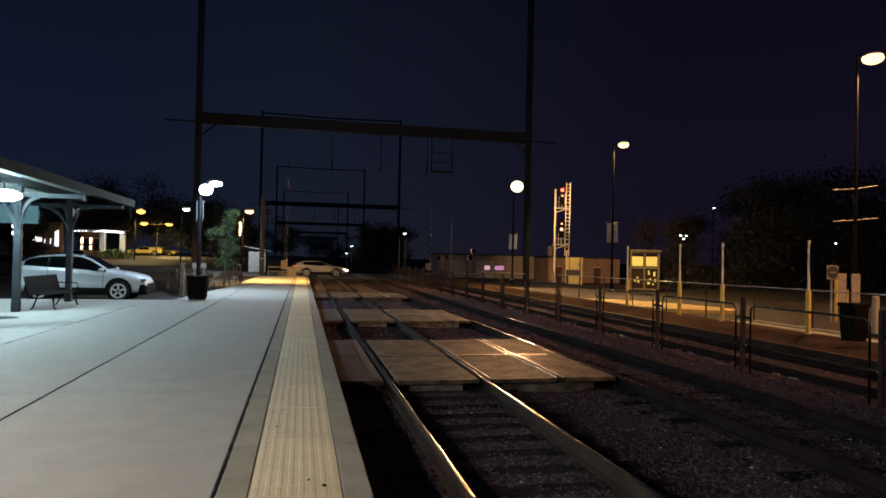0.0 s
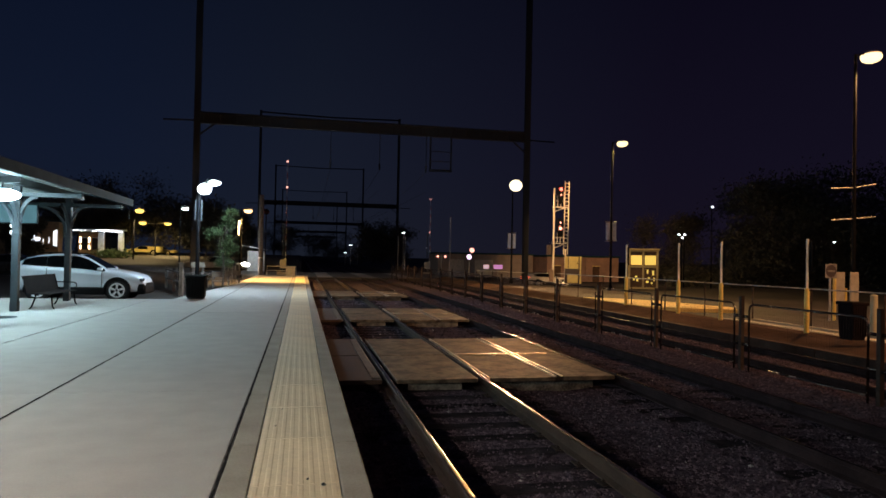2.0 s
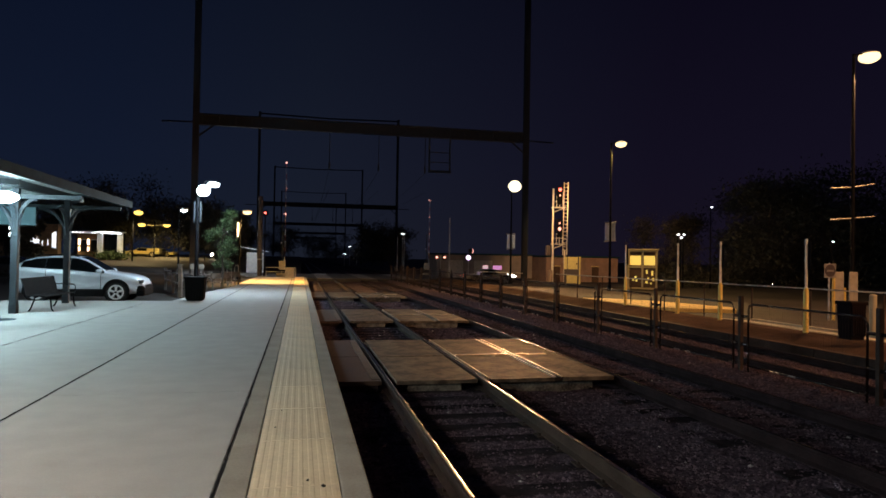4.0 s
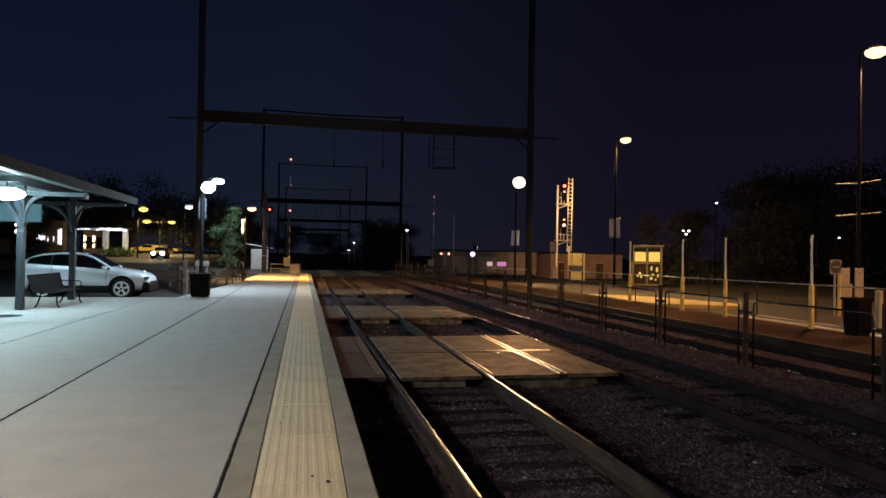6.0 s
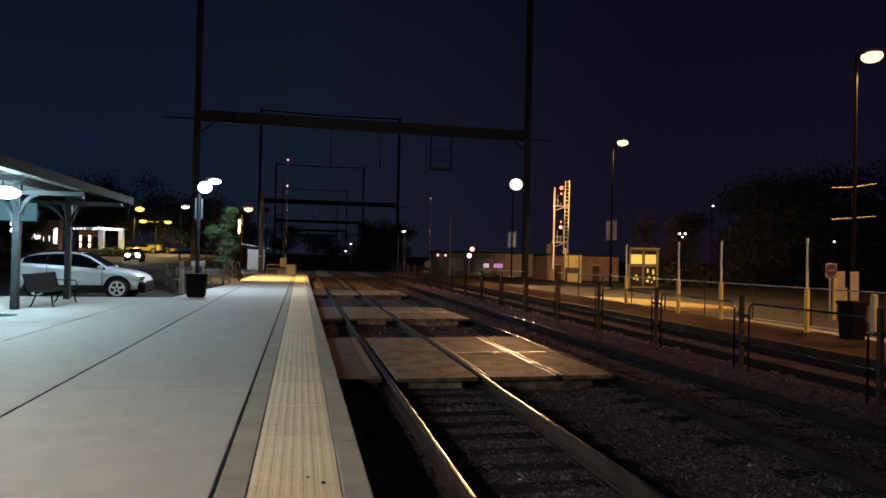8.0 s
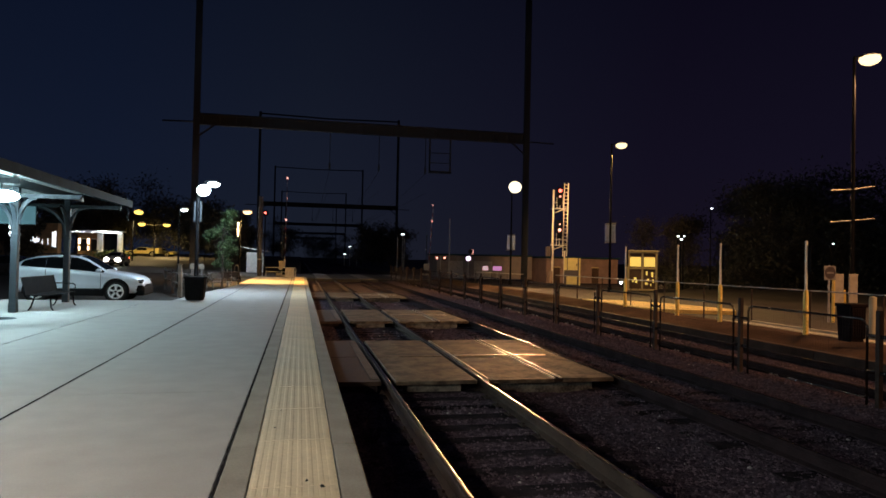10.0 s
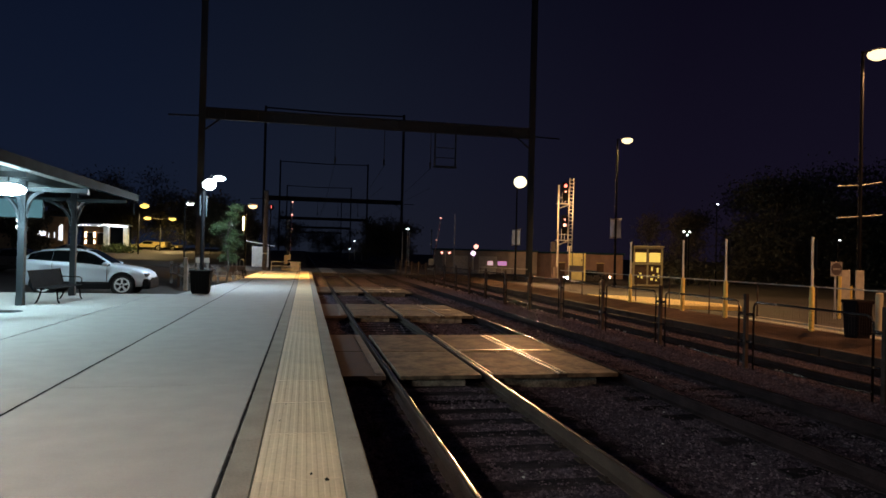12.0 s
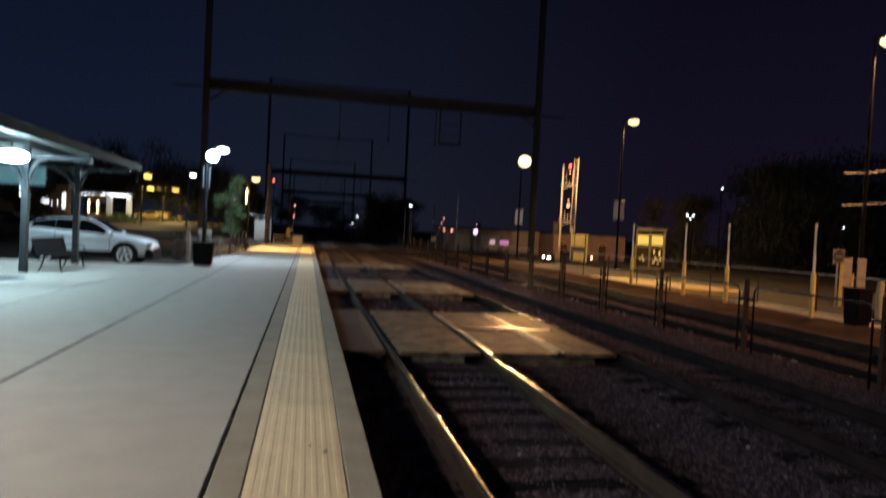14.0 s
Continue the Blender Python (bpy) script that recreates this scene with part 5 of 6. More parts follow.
# moving traffic
ROAD_Z = -0.235
SUV_RUN = car("crossing_car", pose(0.9, 62.4, ROAD_Z), WAGON_SECTIONS, WHITECAR, "pale estate car driving over the level crossing with its headlights on", "car", "passing cars")
TRUCK_RUN = car("crossing_pickup", pose(-20, 62.6, ROAD_Z), SHORT_PICKUP_SECTIONS, GREYCAR, "grey pickup driving over the level crossing with its headlights on", "pickup truck", "passing cars", wheels=(-1.48, 1.58), r=0.36, detail=False, big=1.5)
LOT_RUN = car("approaching_car", pose(-20, 100, 0.3), SEDAN_SECTIONS, GREYCAR, "car creeping through the parking lot with its headlights on", "car", "passing cars", wheels=(-1.38, 1.38), r=0.32, detail=False, big=1.55)
SEDAN_RUN = car("departing_car", pose(38, 72, -1.1), SEDAN_SECTIONS, DARKCAR, "dark sedan rolling slowly past the low building with lights on", "car", "passing cars", wheels=(-1.38, 1.38), r=0.32, tail=G_TAILPALE, detail=False)


# ---- railway signals and crossing gates
def block_signal():
    t = thing("railway_signal", pose(0, 50, -0.1), "lattice railway signal mast with ladder and red signal heads", "railway signal")
    part("mast", cyl(B(), (19.95, 0, 0), (19.95, 0, 7.55), 0.09, 0.075, 10), ALUPAINT, t)
    lad = B()
    for x in (20.82, 21.16):
        tube(lad, [(x, 0, 2.2), (x + 0.05, 0, 8.15)], 0.036, 6)
    for k in range(19):
        z = 2.6 + 0.3 * k
        tube(lad, [(20.83 + 0.003 * k, 0, z), (21.17 + 0.003 * k, 0, z)], 0.024, 6)
    part("ladder", lad, ALUPAINT, t, "galvanised climbing ladder")
    part("ladder_foot", cyl(B(), (20.98, 0, 0), (20.98, 0, 2.6), 0.07, 0.07, 8), ALUPAINT, t)
    for z in (6.0, 3.05):
        part("platform_bracket", tube(B(), [(19.95, 0, z - 0.35), (20.9, 0, z + 0.02)], 0.045, 6), ALUPAINT, t)
        part("platform_deck", box(B(), 19.85, 21.0, -0.28, 0.28, z, z + 0.06, 0.01), ALUPAINT, t)
        part("hoop", tube(B(), [(20.15, -0.25, z), (20.15, -0.25, z + 0.95), (20.75, -0.25, z + 0.95)], 0.03, 6), ALUPAINT, t)
        part("hoop", tube(B(), [(20.4, -0.25, z), (20.4, -0.25, z + 1.6)], 0.03, 6), ALUPAINT, t)
        part("hoop", tube(B(), [(20.68, -0.25, z), (20.68, -0.25, z + 1.25), (20.9, -0.1, z + 1.25)], 0.03, 6), ALUPAINT, t)
        part("guard_rail", tube(B(), [(19.9, -0.27, z + 0.5), (20.95, -0.27, z + 0.5)], 0.025, 6), ALUPAINT, t)
    for zc, lamps in ((7.0, (0.42, -0.05)), (4.35, (0.35, -0.1))):
        hd = part("signal_head", box(B(), 20.12, 20.66, -0.30, -0.12, zc - 0.75, zc + 0.75, 0.08), BLACKMETAL, t, "black signal head")
        for k, dz in enumerate(lamps):
            part("lens", ball(B(), (20.39, -0.32, zc + dz + 0.05), 0.14 if (k == 0) == (zc > 6) else 0.07, 1.0), G_RED if zc > 6 and k == 0 else G_REDPALE, hd, "glowing red lens", smooth=True)
            part("hood", cyl(B(), (20.39, -0.30, zc + dz + 0.22), (20.39, -0.62, zc + dz + 0.20), 0.05, 0.05, 8), BLACKMETAL, hd)
    part("relay_box", box(B(), 19.40, 19.72, -0.2, 0.2, 2.15, 2.95, 0.03), SIGNDARK, t, "dark relay box")
    part("foot_box", box(B(), 19.65, 19.9, -0.15, 0.15, 0.0, 0.95, 0.02), BEIGEWALL, t)


def gate(name, at, length, side, label):
    """side: the way the lowered arm points along y."""
    t = thing(name, at, label, "crossing gate", "crossing gates")
    part("foundation", box(B(), -0.5, 0.5, -0.4, 0.4, -0.05, 0.25, 0.02), EDGE_CONC, t)
    part("mast", cyl(B(), (0, 0, 0.2), (0, 0, 4.5), 0.05, 0.045, 10), FASCIA, t)
    part("mast_cap", ball(B(), (0, 0, 4.52), 0.12, 1.0), FASCIA, t, smooth=True)
    part("gate_motor", box(B(), -0.26, 0.26, -0.3, 0.3, 0.55, 1.35, 0.05), STUMP, t, "orange-lit gate motor box")
    part("crossbuck", box(B(), -0.02, 0.0, -0.5, 0.5, 2.9, 3.05, 0.01, pose(-0.07, 0, 0)), SIGNWHITE, t)
    arm = part("gate_arm", B(), SIGNWHITE, t, "long red and white gate arm", at=pose(0, 0, 1.15))
    bm = B()
    n = 16
    for k in range(n):
        a, b = 0.3 + (length - 0.3) * k / n, 0.3 + (length - 0.3) * (k + 1) / n
        h = 0.10 - 0.045 * k / n
        q0 = len(bm.faces)
        box(bm, -0.02, 0.02, side * a, side * b, -h, h)
        bm.faces.ensure_lookup_table()
        for f in bm.faces[q0:]:
            f.material_index = k % 2
    box(bm, -0.08, 0.08, -side * 0.9, side * 0.3, -0.12, 0.12)
    bm.to_mesh(arm.data)
    bm.free()
    arm.data.materials.append(SIGNRED)
    part("counterweight", box(B(), -0.16, 0.16, min(-side * 0.6, -side * 1.1), max(-side * 0.6, -side * 1.1), -0.2, 0.2, 0.03), BLACKMETAL, arm)
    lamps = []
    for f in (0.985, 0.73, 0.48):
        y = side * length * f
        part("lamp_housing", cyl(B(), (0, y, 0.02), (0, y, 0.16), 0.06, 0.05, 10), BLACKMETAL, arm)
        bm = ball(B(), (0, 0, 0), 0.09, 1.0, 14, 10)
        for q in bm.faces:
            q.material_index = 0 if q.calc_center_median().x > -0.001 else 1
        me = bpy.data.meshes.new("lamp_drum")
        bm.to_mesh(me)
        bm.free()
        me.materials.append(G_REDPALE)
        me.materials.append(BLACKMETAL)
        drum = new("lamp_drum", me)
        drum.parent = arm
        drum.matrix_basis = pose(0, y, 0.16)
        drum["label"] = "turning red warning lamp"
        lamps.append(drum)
    return t, arm, lamps


def mast_flasher(name, at, height, offsets, mats, label, lens_r=0.14, metal=GALV):
    t = thing(name, at, label, "crossing signal", "crossing signals")
    part("mast", cyl(B(), (0, 0, 0), (0, 0, height + 0.2), 0.06, 0.05, 10), metal, t)
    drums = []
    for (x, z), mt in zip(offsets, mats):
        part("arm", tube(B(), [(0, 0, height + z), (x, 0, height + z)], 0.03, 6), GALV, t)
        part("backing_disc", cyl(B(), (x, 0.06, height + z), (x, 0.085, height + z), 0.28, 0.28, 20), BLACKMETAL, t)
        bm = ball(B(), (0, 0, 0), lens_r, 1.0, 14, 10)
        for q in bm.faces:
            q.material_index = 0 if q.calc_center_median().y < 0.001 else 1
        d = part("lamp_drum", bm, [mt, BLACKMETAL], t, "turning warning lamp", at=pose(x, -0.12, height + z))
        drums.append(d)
    return t, drums


block_signal()
_, ARM_L, LAMPS_L = gate("crossing_gate", pose(-1.58, 61.0, -0.15), 9.25, 1, "level crossing gate with a long red and white arm")
_, ARM_R, LAMPS_R = gate("crossing_gate", pose(14.0, 73.2, -0.25, 0, 0, -4.6), 7.45, -1, "level crossing gate across the tracks, red and white arm")
_, FLASH_L = mast_flasher("crossing_signal", pose(-3.22, 62.9, -0.2), 5.80, [(0.0, 0.0)], [G_RED], "tall dark level crossing signal mast with a red flashing lamp", 0.105, metal=BLACKMETAL)
_, FLASH_R = mast_flasher("crossing_signal", pose(15.82, 74.0, -0.25), 2.05, [(-0.45, 0.0), (0.45, 0.0)], [G_REDPALE, G_REDPALE], "level crossing signal mast with two flashing lamps")
_, FLASH_V = mast_flasher("crossing_signal", pose(17.7, 68.4, -0.4), 2.2, [(-0.05, 0.0), (0.25, 0.72)], [G_VIOLET, G_REDPALE], "level crossing signal mast seen end-on with violet-white lamps", 0.26)
part("gate_railing", tube(tube(B(), [(-2.75, 57.0, -0.2), (-2.75, 57.0, 0.66), (-0.35, 57.0, 0.66), (-0.35, 57.0, -0.2)], 0.04), [(-2.75, 57.0, 0.30), (-0.35, 57.0, 0.30)], 0.035), GALV)
tagged(bpy.data.objects["gate_railing"], "low pale pipe railing at the platform end", "railing")
tagged(part("utility_box", box(B(), -1.20, -0.45, 57.2, 57.8, -0.3, 0.62, 0.04), STUMP), "low brown utility box at the platform end", "utility box")


# ---- buildings and furniture of the far side
def kiosk():
    t = thing("ticket_kiosk", pose(21.5, 38.5, -0.12, 0, 0, -28), "small yellow-lit glazed waiting kiosk beyond the far platform", "kiosk")
    for x in (-0.86, 0.0, 0.86):
        part("mullion", box(B(), x - 0.06, x + 0.06, -0.06, 0.06, 0.0, 2.5, 0.01), KIOSKFRAME, t)
    for z in (0.0, 1.38, 2.40):
        part("rail", box(B(), -0.92, 0.92, -0.05, 0.05, z, z + 0.12, 0.01), KIOSKFRAME, t)
    for x in (-0.43, 0.43):
        part("upper_panel", box(B(), x - 0.34, x + 0.34, 0.0, 0.03, 1.55, 2.16, 0.005), G_KIOSK, t, "lit pale yellow panel")
        part("lower_pane", box(B(), x - 0.37, x + 0.37, 0.0, 0.02, 0.14, 1.36), BROWNPAVE, t, "brown notice panel")
        part("blind", box(B(), x - 0.37, x + 0.37, 0.012, 0.04, 2.16, 2.4), BROWNPAVE, t)
    for x, z, w, h in ((-0.62, 0.55, 0.1, 0.12), (-0.5, 0.75, 0.14, 0.1), (-0.42, 0.5, 0.12, 0.14), (0.22, 1.0, 0.1, 0.26), (0.3, 0.62, 0.12, 0.16), (0.18, 0.4, 0.16, 0.14), (0.55, 0.9, 0.12, 0.3), (0.62, 0.55, 0.1, 0.2), (0.48, 0.35, 0.1, 0.1)):
        part("notice", box(B(), x, x + w, -0.014, -0.002, z, z + h, 0.003), G_KIOSK, t, "small lit notice")
    for x in (-0.92, 0.9):
        part("side_wall", box(B(), x - 0.02, x + 0.04, 0.06, 1.4, 0, 2.45), KIOSKFRAME, t)
    part("roof", box(B(), -1.02, 1.02, -0.12, 1.5, 2.5, 2.6, 0.02), KIOSKFRAME, t)
    part("back_wall", box(B(), -0.9, 0.9, 1.36, 1.4, 0, 2.5), BROWNPAVE, t)


def cabinet():
    t = thing("equipment_cabinet", pose(20.45, 47.2, -0.15, 0, 0, -23), "cream-painted railway equipment cabinet by the signal mast", "cabinet")
    part("body", box(B(), -0.62, 0.62, 0, 0.7, 0.0, 2.1, 0.02), SIGNDARK, t, "dark cabinet body")
    part("upper_door", box(B(), -0.34, 0.40, -0.03, 0.0, 1.15, 2.08, 0.01), CREAM, t)
    part("lower_door", box(B(), -0.42, 0.44, -0.03, 0.0, 0.06, 0.68, 0.01), CREAM, t)
    part("side_post", box(B(), -0.62, -0.40, -0.03, 0.0, 1.15, 2.08, 0.01), CREAM, t)
    part("side_post", box(B(), 0.50, 0.62, -0.04, 0.0, 0.0, 2.1, 0.01), CREAM, t)
    part("latch", box(B(), 0.30, 0.36, -0.06, -0.03, 1.5, 1.65, 0.01), BLACKMETAL, t)


def low_building():
    t = thing("low_building", pose(0, 80, -1.15), "long low beige block building past the far parking lot", "building")
    part("wall", box(B(), 31.1, 41.1, 0, 7, 0, 3.22), BEIGEWALL, t)
    part("roof", box(B(), 30.9, 41.3, -0.3, 7.3, 3.22, 3.45, 0.03), ROOF, t)
    for x in (33.2, 36.4, 39.6):
        part("pilaster", box(B(), x, x + 0.3, -0.08, 0, 0, 3.2), BEIGEWALL, t)
    for x in (32.0, 37.4):
        w = part("door", box(B(), x, x + 0.95, -0.05, 0, 0, 2.05), BROWNPAVE, t)
        part("frame", box(B(), x - 0.08, x + 1.03, -0.03, 0, 2.05, 2.15), CREAM, w)
    t = thing("far_shed", pose(0, 84, -0.8), "low grey shed beyond the level crossing", "building")
    part("wall", box(B(), 17.5, 30.6, 0, 6, 0, 3.0), GREYWALL, t)
    part("roof", box(B(), 17.2, 30.6, -0.3, 6.3, 3.0, 3.2, 0.03), ROOF, t)
    part("door", box(B(), 19.0, 21.0, -0.06, 0, 0, 2.3), GALV, t)
    part("door", box(B(), 22.5, 25.0, -0.06, 0, 0, 2.3), GALV, t)
    for x0, x1, mt in ((19.35, 19.95, G_PINKPALE), (20.5, 21.5, G_PINK)):
        s = thing("shop_sign", pose((x0 + x1) / 2, 68.6, -0.5), "small reflective sign beside the road, its pink reflection made to glow", "sign", "pink signs")
        part("panel", box(B(), -(x1 - x0) / 2, (x1 - x0) / 2, -0.04, 0.04, 1.05, 1.5, 0.01), mt, s)
        part("post", box(B(), -0.04, 0.04, -0.02, 0.02, 0, 1.05), GALV, s)


def right_details():
    t = thing("no_entry_sign", pose(16.75, 18.1, -0.2), "grey square no-entry sign with a dark disc on a post", "road sign")
    part("post", cyl(B(), (0, 0.03, 0), (0, 0.03, 1.9), 0.03, 0.03, 8), GALV, t)
    part("plate", box(B(), -0.22, 0.22, -0.012, 0.0, 1.42, 1.88, 0.01), SIGNGREY, t)
    part("disc", cyl(B(), (0, -0.012, 1.65), (0, -0.02, 1.65), 0.2, 0.2, 28), SIGNDARK, t)
    part("bar", box(B(), -0.13, 0.13, -0.03, -0.02, 1.62, 1.68), SIGNGREY, t)
    t = thing("gate_pillar", pose(17.45, 18.2, -0.2), "pair of pale boards on posts beside the lamp pole", "board")
    part("board", box(B(), -0.42, -0.06, 0, 0.05, 0.55, 1.62, 0.01), STUMP, t)
    part("board", box(B(), 0.16, 0.48, 0, 0.05, 0.55, 1.62, 0.01), STUMP, t)
    part("post", cyl(B(), (-0.46, 0, 0), (-0.46, 0, 1.64), 0.05, 0.05, 10), YELLOWPOST, t)
    part("post", cyl(B(), (0.0, 0.03, 0), (0.0, 0.03, 1.1), 0.04, 0.04, 10), YELLOWPOST, t)
    for x, y, h in ((14.15, 13.9, 0.98), (13.5, 12.45, 1.0), (14.25, 12.4, 0.95)):
        b = thing("bollard", pose(x, y, -0.1), "yellow-lit round bollard behind the railing", "bollard", "bollards")
        part("shaft", cyl(B(), (0, 0, 0), (0, 0, h), 0.085, 0.085, 14), WALKWAY, b)
        part("cap", ball(B(), (0, 0, h), 0.085, 0.5), WALKWAY, b, smooth=True)


def road_handrail():
    t = thing("road_handrail", pose(0, 0, 0), "thin pale pipe handrail near the level crossing road", "railing")
    z = lambda x: 0.69 - 0.029 * (x - 13.6)
    part("top_pipe", tube(B(), [(13.5, 50, z(13.5)), (17.45, 50, z(17.45))], 0.026, 8), SIGNWHITE, t)
    for x in (13.55, 14.85, 16.15, 17.4):
        part("post", cyl(B(), (x, 50, ground_z(x, 50) - 0.1), (x, 50, z(x)), 0.022, 0.022, 8), WIREMESH, t)


def white_shed():
    t = thing("white_shed", pose(-4.35, 69.5, -0.1), "small white shed with a slanting roof beside the crossing", "shed")
    part("wall", box(B(), -0.95, 0.75, 0, 2.0, 0, 2.05), SHEDWALL, t)
    bm = B()
    for k in range(8):
        x = -0.9 + 0.21 * k
        box(bm, x, x + 0.2, -0.02, 0.0, 0, 2.03, 0.004)
    tagged(part("boarding", bm, SHEDWALL, t), kind="stuff")
    part("roof", prism_y(B(), [(-1.5, 2.55), (-1.5, 2.65), (1.2, 2.2), (1.2, 2.1)], -0.4, 2.4), SHEDWALL, t)
    t = thing("utility_pole", pose(-3.62, 62.6, -0.25), "weathered wooden utility pole beside the level crossing", "utility pole")
    part("shaft", cyl(B(), (0, 0, 0), (0, 0, 7.35), 0.22, 0.19, 14), WOODPOLE, t)
    part("band", cyl(B(), (0, 0, 1.5), (0, 0, 1.62), 0.225, 0.225, 14), GALV, t)
    t = thing("pole_banner", pose(-3.72, 43.35, 2.42), "narrow pale sign on the orange lamp post", "sign")
    part("panel", box(B(), -0.20, -0.02, -0.1, -0.08, 0.38, 1.28, 0.01), BANNER, t)
    part("bracket", tube(B(), [(0, -0.35, 1.36), (-0.1, -0.09, 1.36)], 0.015, 6), GALV, t)


def left_background():
    t = thing("lit_pergola_house", pose(0, 96, 1.0), "tan house with white porch columns under strings of white lights", "house")
    part("wall", box(B(), -29.5, -26.2, 1.5, 6, -0.6, 3.4), BRICKHOUSE, t)
    # black sheet set in the open porch for its shade; it also screens lamp light
    part("back_wall", box(B(), -26.19, -23.55, 1.5, 1.7, 0.0, 3.4), CARGLASS, t, "black sheet for the shade in the porch")
    part("plinth", box(B(), -29.8, -23.5, -0.3, 1.8, -1.0, 0.0), BRICKHOUSE, t)
    part("roof", box(B(), -29.6, -23.5, 0.2, 1.9, 3.42, 3.6, 0.03), WHITEWALL, t)
    part("cornice", box(B(), -29.8, -23.45, -0.2, 0.1, 3.2, 3.45, 0.03), WHITEWALL, t)
    for x in (-26.35, -23.85):
        part("column", box(B(), x - 0.32, x + 0.32, 0.0, 0.6, 0, 3.2, 0.03), WHITEWALL, t)
    for x in (-28.7, -27.4):
        w = part("window", box(B(), x - 0.4, x + 0.4, 1.44, 1.5, 0.8, 2.4), PANE, t)
        part("frame", box(B(), x - 0.47, x + 0.47, 1.42, 1.5, 2.4, 2.5), WHITEWALL, w)
    for x in (-29.25, -28.15):
        part("sconce", box(B(), x - 0.1, x + 0.1, 1.34, 1.48, 1.75, 2.5, 0.03), G_WARMWIN, t, "glowing wall lamp")
        part("sconce", box(B(), x - 0.08, x + 0.08, 1.34, 1.48, 0.9, 1.4, 0.03), G_WARMWIN, t, "glowing wall lamp")
    bm = B()
    for k in range(9):
        ball(bm, (-26.1 + 0.3 * k, -0.26, 3.5 - 0.03 * k), 0.065, 1.0, 6, 5)
    for k in range(5):
        ball(bm, (-27.2 + 0.33 * k, -0.26, 3.5 - 0.1 * abs(k - 2)), 0.06, 1.0, 6, 5)
    for k in range(4):
        ball(bm, (-29.6 + 0.45 * k, -0.26, 3.35), 0.05, 1.0, 6, 5)
    tagged(part("string_lights", bm, G_FAIRY, t), "string of white bulbs", kind="stuff")
    h = thing("hedge", pose(-24.6, 94.8, 0.75), "clipped hedge in front of the lit house", "hedge")
    leaf_cloud("hedge_leaves", [(0, 0, 0.55, 1.9, 0.5, 0.5)], 1400, 0.16, LEAF, h)
    # white-lit shop front beyond the shelter posts
    s = thing("shop_building", pose(5.85, 94, 1.0), "dark building with a white-lit shop front", "building")
    part("wall", box(B(), -48, -37.3, 2, 3.4, 0, 4.4), BRICKHOUSE, s)
    for x0, x1, z0, z1 in ((-41.5, -41.2, 1.7, 2.4), (-41.15, -40.9, 1.6, 2.5), (-40.75, -40.35, 1.75, 2.6), (-40.3, -39.8, 1.6, 2.55), (-39.75, -39.5, 1.8, 2.3), (-39.2, -39.1, 1.5, 2.2), (-38.5, -38.42, 1.6, 2.3), (-37.95, -37.75, 1.3, 3.2), (-37.7, -37.5, 1.2, 3.35)):
        w = part("window", box(B(), x0, x1, 1.9, 2.0, z0, z1, 0.02), G_WHITEWIN, s, "white-lit window")
        part("sill", box(B(), x0 - 0.1, x1 + 0.1, 1.8, 2.0, z0 - 0.12, z0), WHITEWALL, w)
    part("roof", box(B(), -48.3, -37.2, 1.7, 3.6, 4.4, 4.6), ROOF, s)
    car("parked_car", pose(-17.5, 46.0, ground_z(-17, 46) + 0.03, 0, 0, 4), SEDAN_SECTIONS, DARKCAR, "dark car parked in the lot behind the silver car", "car", "parked cars", lit=False, wheels=(-1.38, 1.38), r=0.32, detail=False)


def leaf_cloud(name, blobs, count, size, mat, parent, seed=3):
    """Many small leaves in clumps; each blob is centre and half extents."""
    rng = np.random.default_rng(seed)
    v, f = [], []
    for i in range(count):
        cx, cy, cz, rx, ry, rz = blobs[rng.integers(len(blobs))]
        d = rng.normal(size=3) * 0.52
        c = np.array((cx + d[0] * rx, cy + d[1] * ry, cz + d[2] * rz))
        a, b = rng.normal(size=3), rng.normal(size=3)
        a /= np.linalg.norm(a)
        b -= a * (a @ b)
        b /= np.linalg.norm(b)
        s = size * rng.uniform(0.6, 1.4)
        k = len(v)
        v += [tuple(c - a * s), tuple(c + b * s * 0.45), tuple(c + a * s), tuple(c - b * s * 0.45)]
        f.append((k, k + 1, k + 2, k + 3))
    me = bpy.data.meshes.new(name)
    me.from_pydata(v, [], f)
    me.materials.append(mat)
    ob = new(name, me)
    ob.parent = parent
    return ob


def tree(m, h, crown, mat, label, leaves, size, seed, group="trees", low=0.38):
    t = thing("tree", m, label, "tree", group)
    rng = random.Random(seed)
    bm = B()
    tube(bm, [(0, 0, -0.1), (0.03 * h, 0, h * 0.25), (0.0, 0.02 * h, h * 0.5), (0.02 * h, 0, h * 0.8)], 0.011 * h, 8)
    blobs = []
    for k in range(14):
        a = rng.uniform(0, 6.28)
        z = h * rng.uniform(low, 0.9)
        r = crown * rng.uniform(0.35, 0.85) * (1.15 - abs(z / h - 0.62))
        e = (r * math.cos(a), r * math.sin(a), z + 0.08 * h)
        tube(bm, [(0.01 * h, 0, z * 0.7), (e[0] * 0.5, e[1] * 0.5, (z * 0.7 + e[2]) / 2), e], 0.0032 * h, 5)
        blobs.append((*e, crown * rng.uniform(0.28, 0.5), crown * rng.uniform(0.28, 0.5), crown * rng.uniform(0.2, 0.36)))
    part("trunk", bm, BARK, t)
    c = leaf_cloud("crown", blobs, leaves, size, mat, t, seed)
    return t


kiosk()
cabinet()
low_building()
right_details()
white_shed()
road_handrail()
left_background()

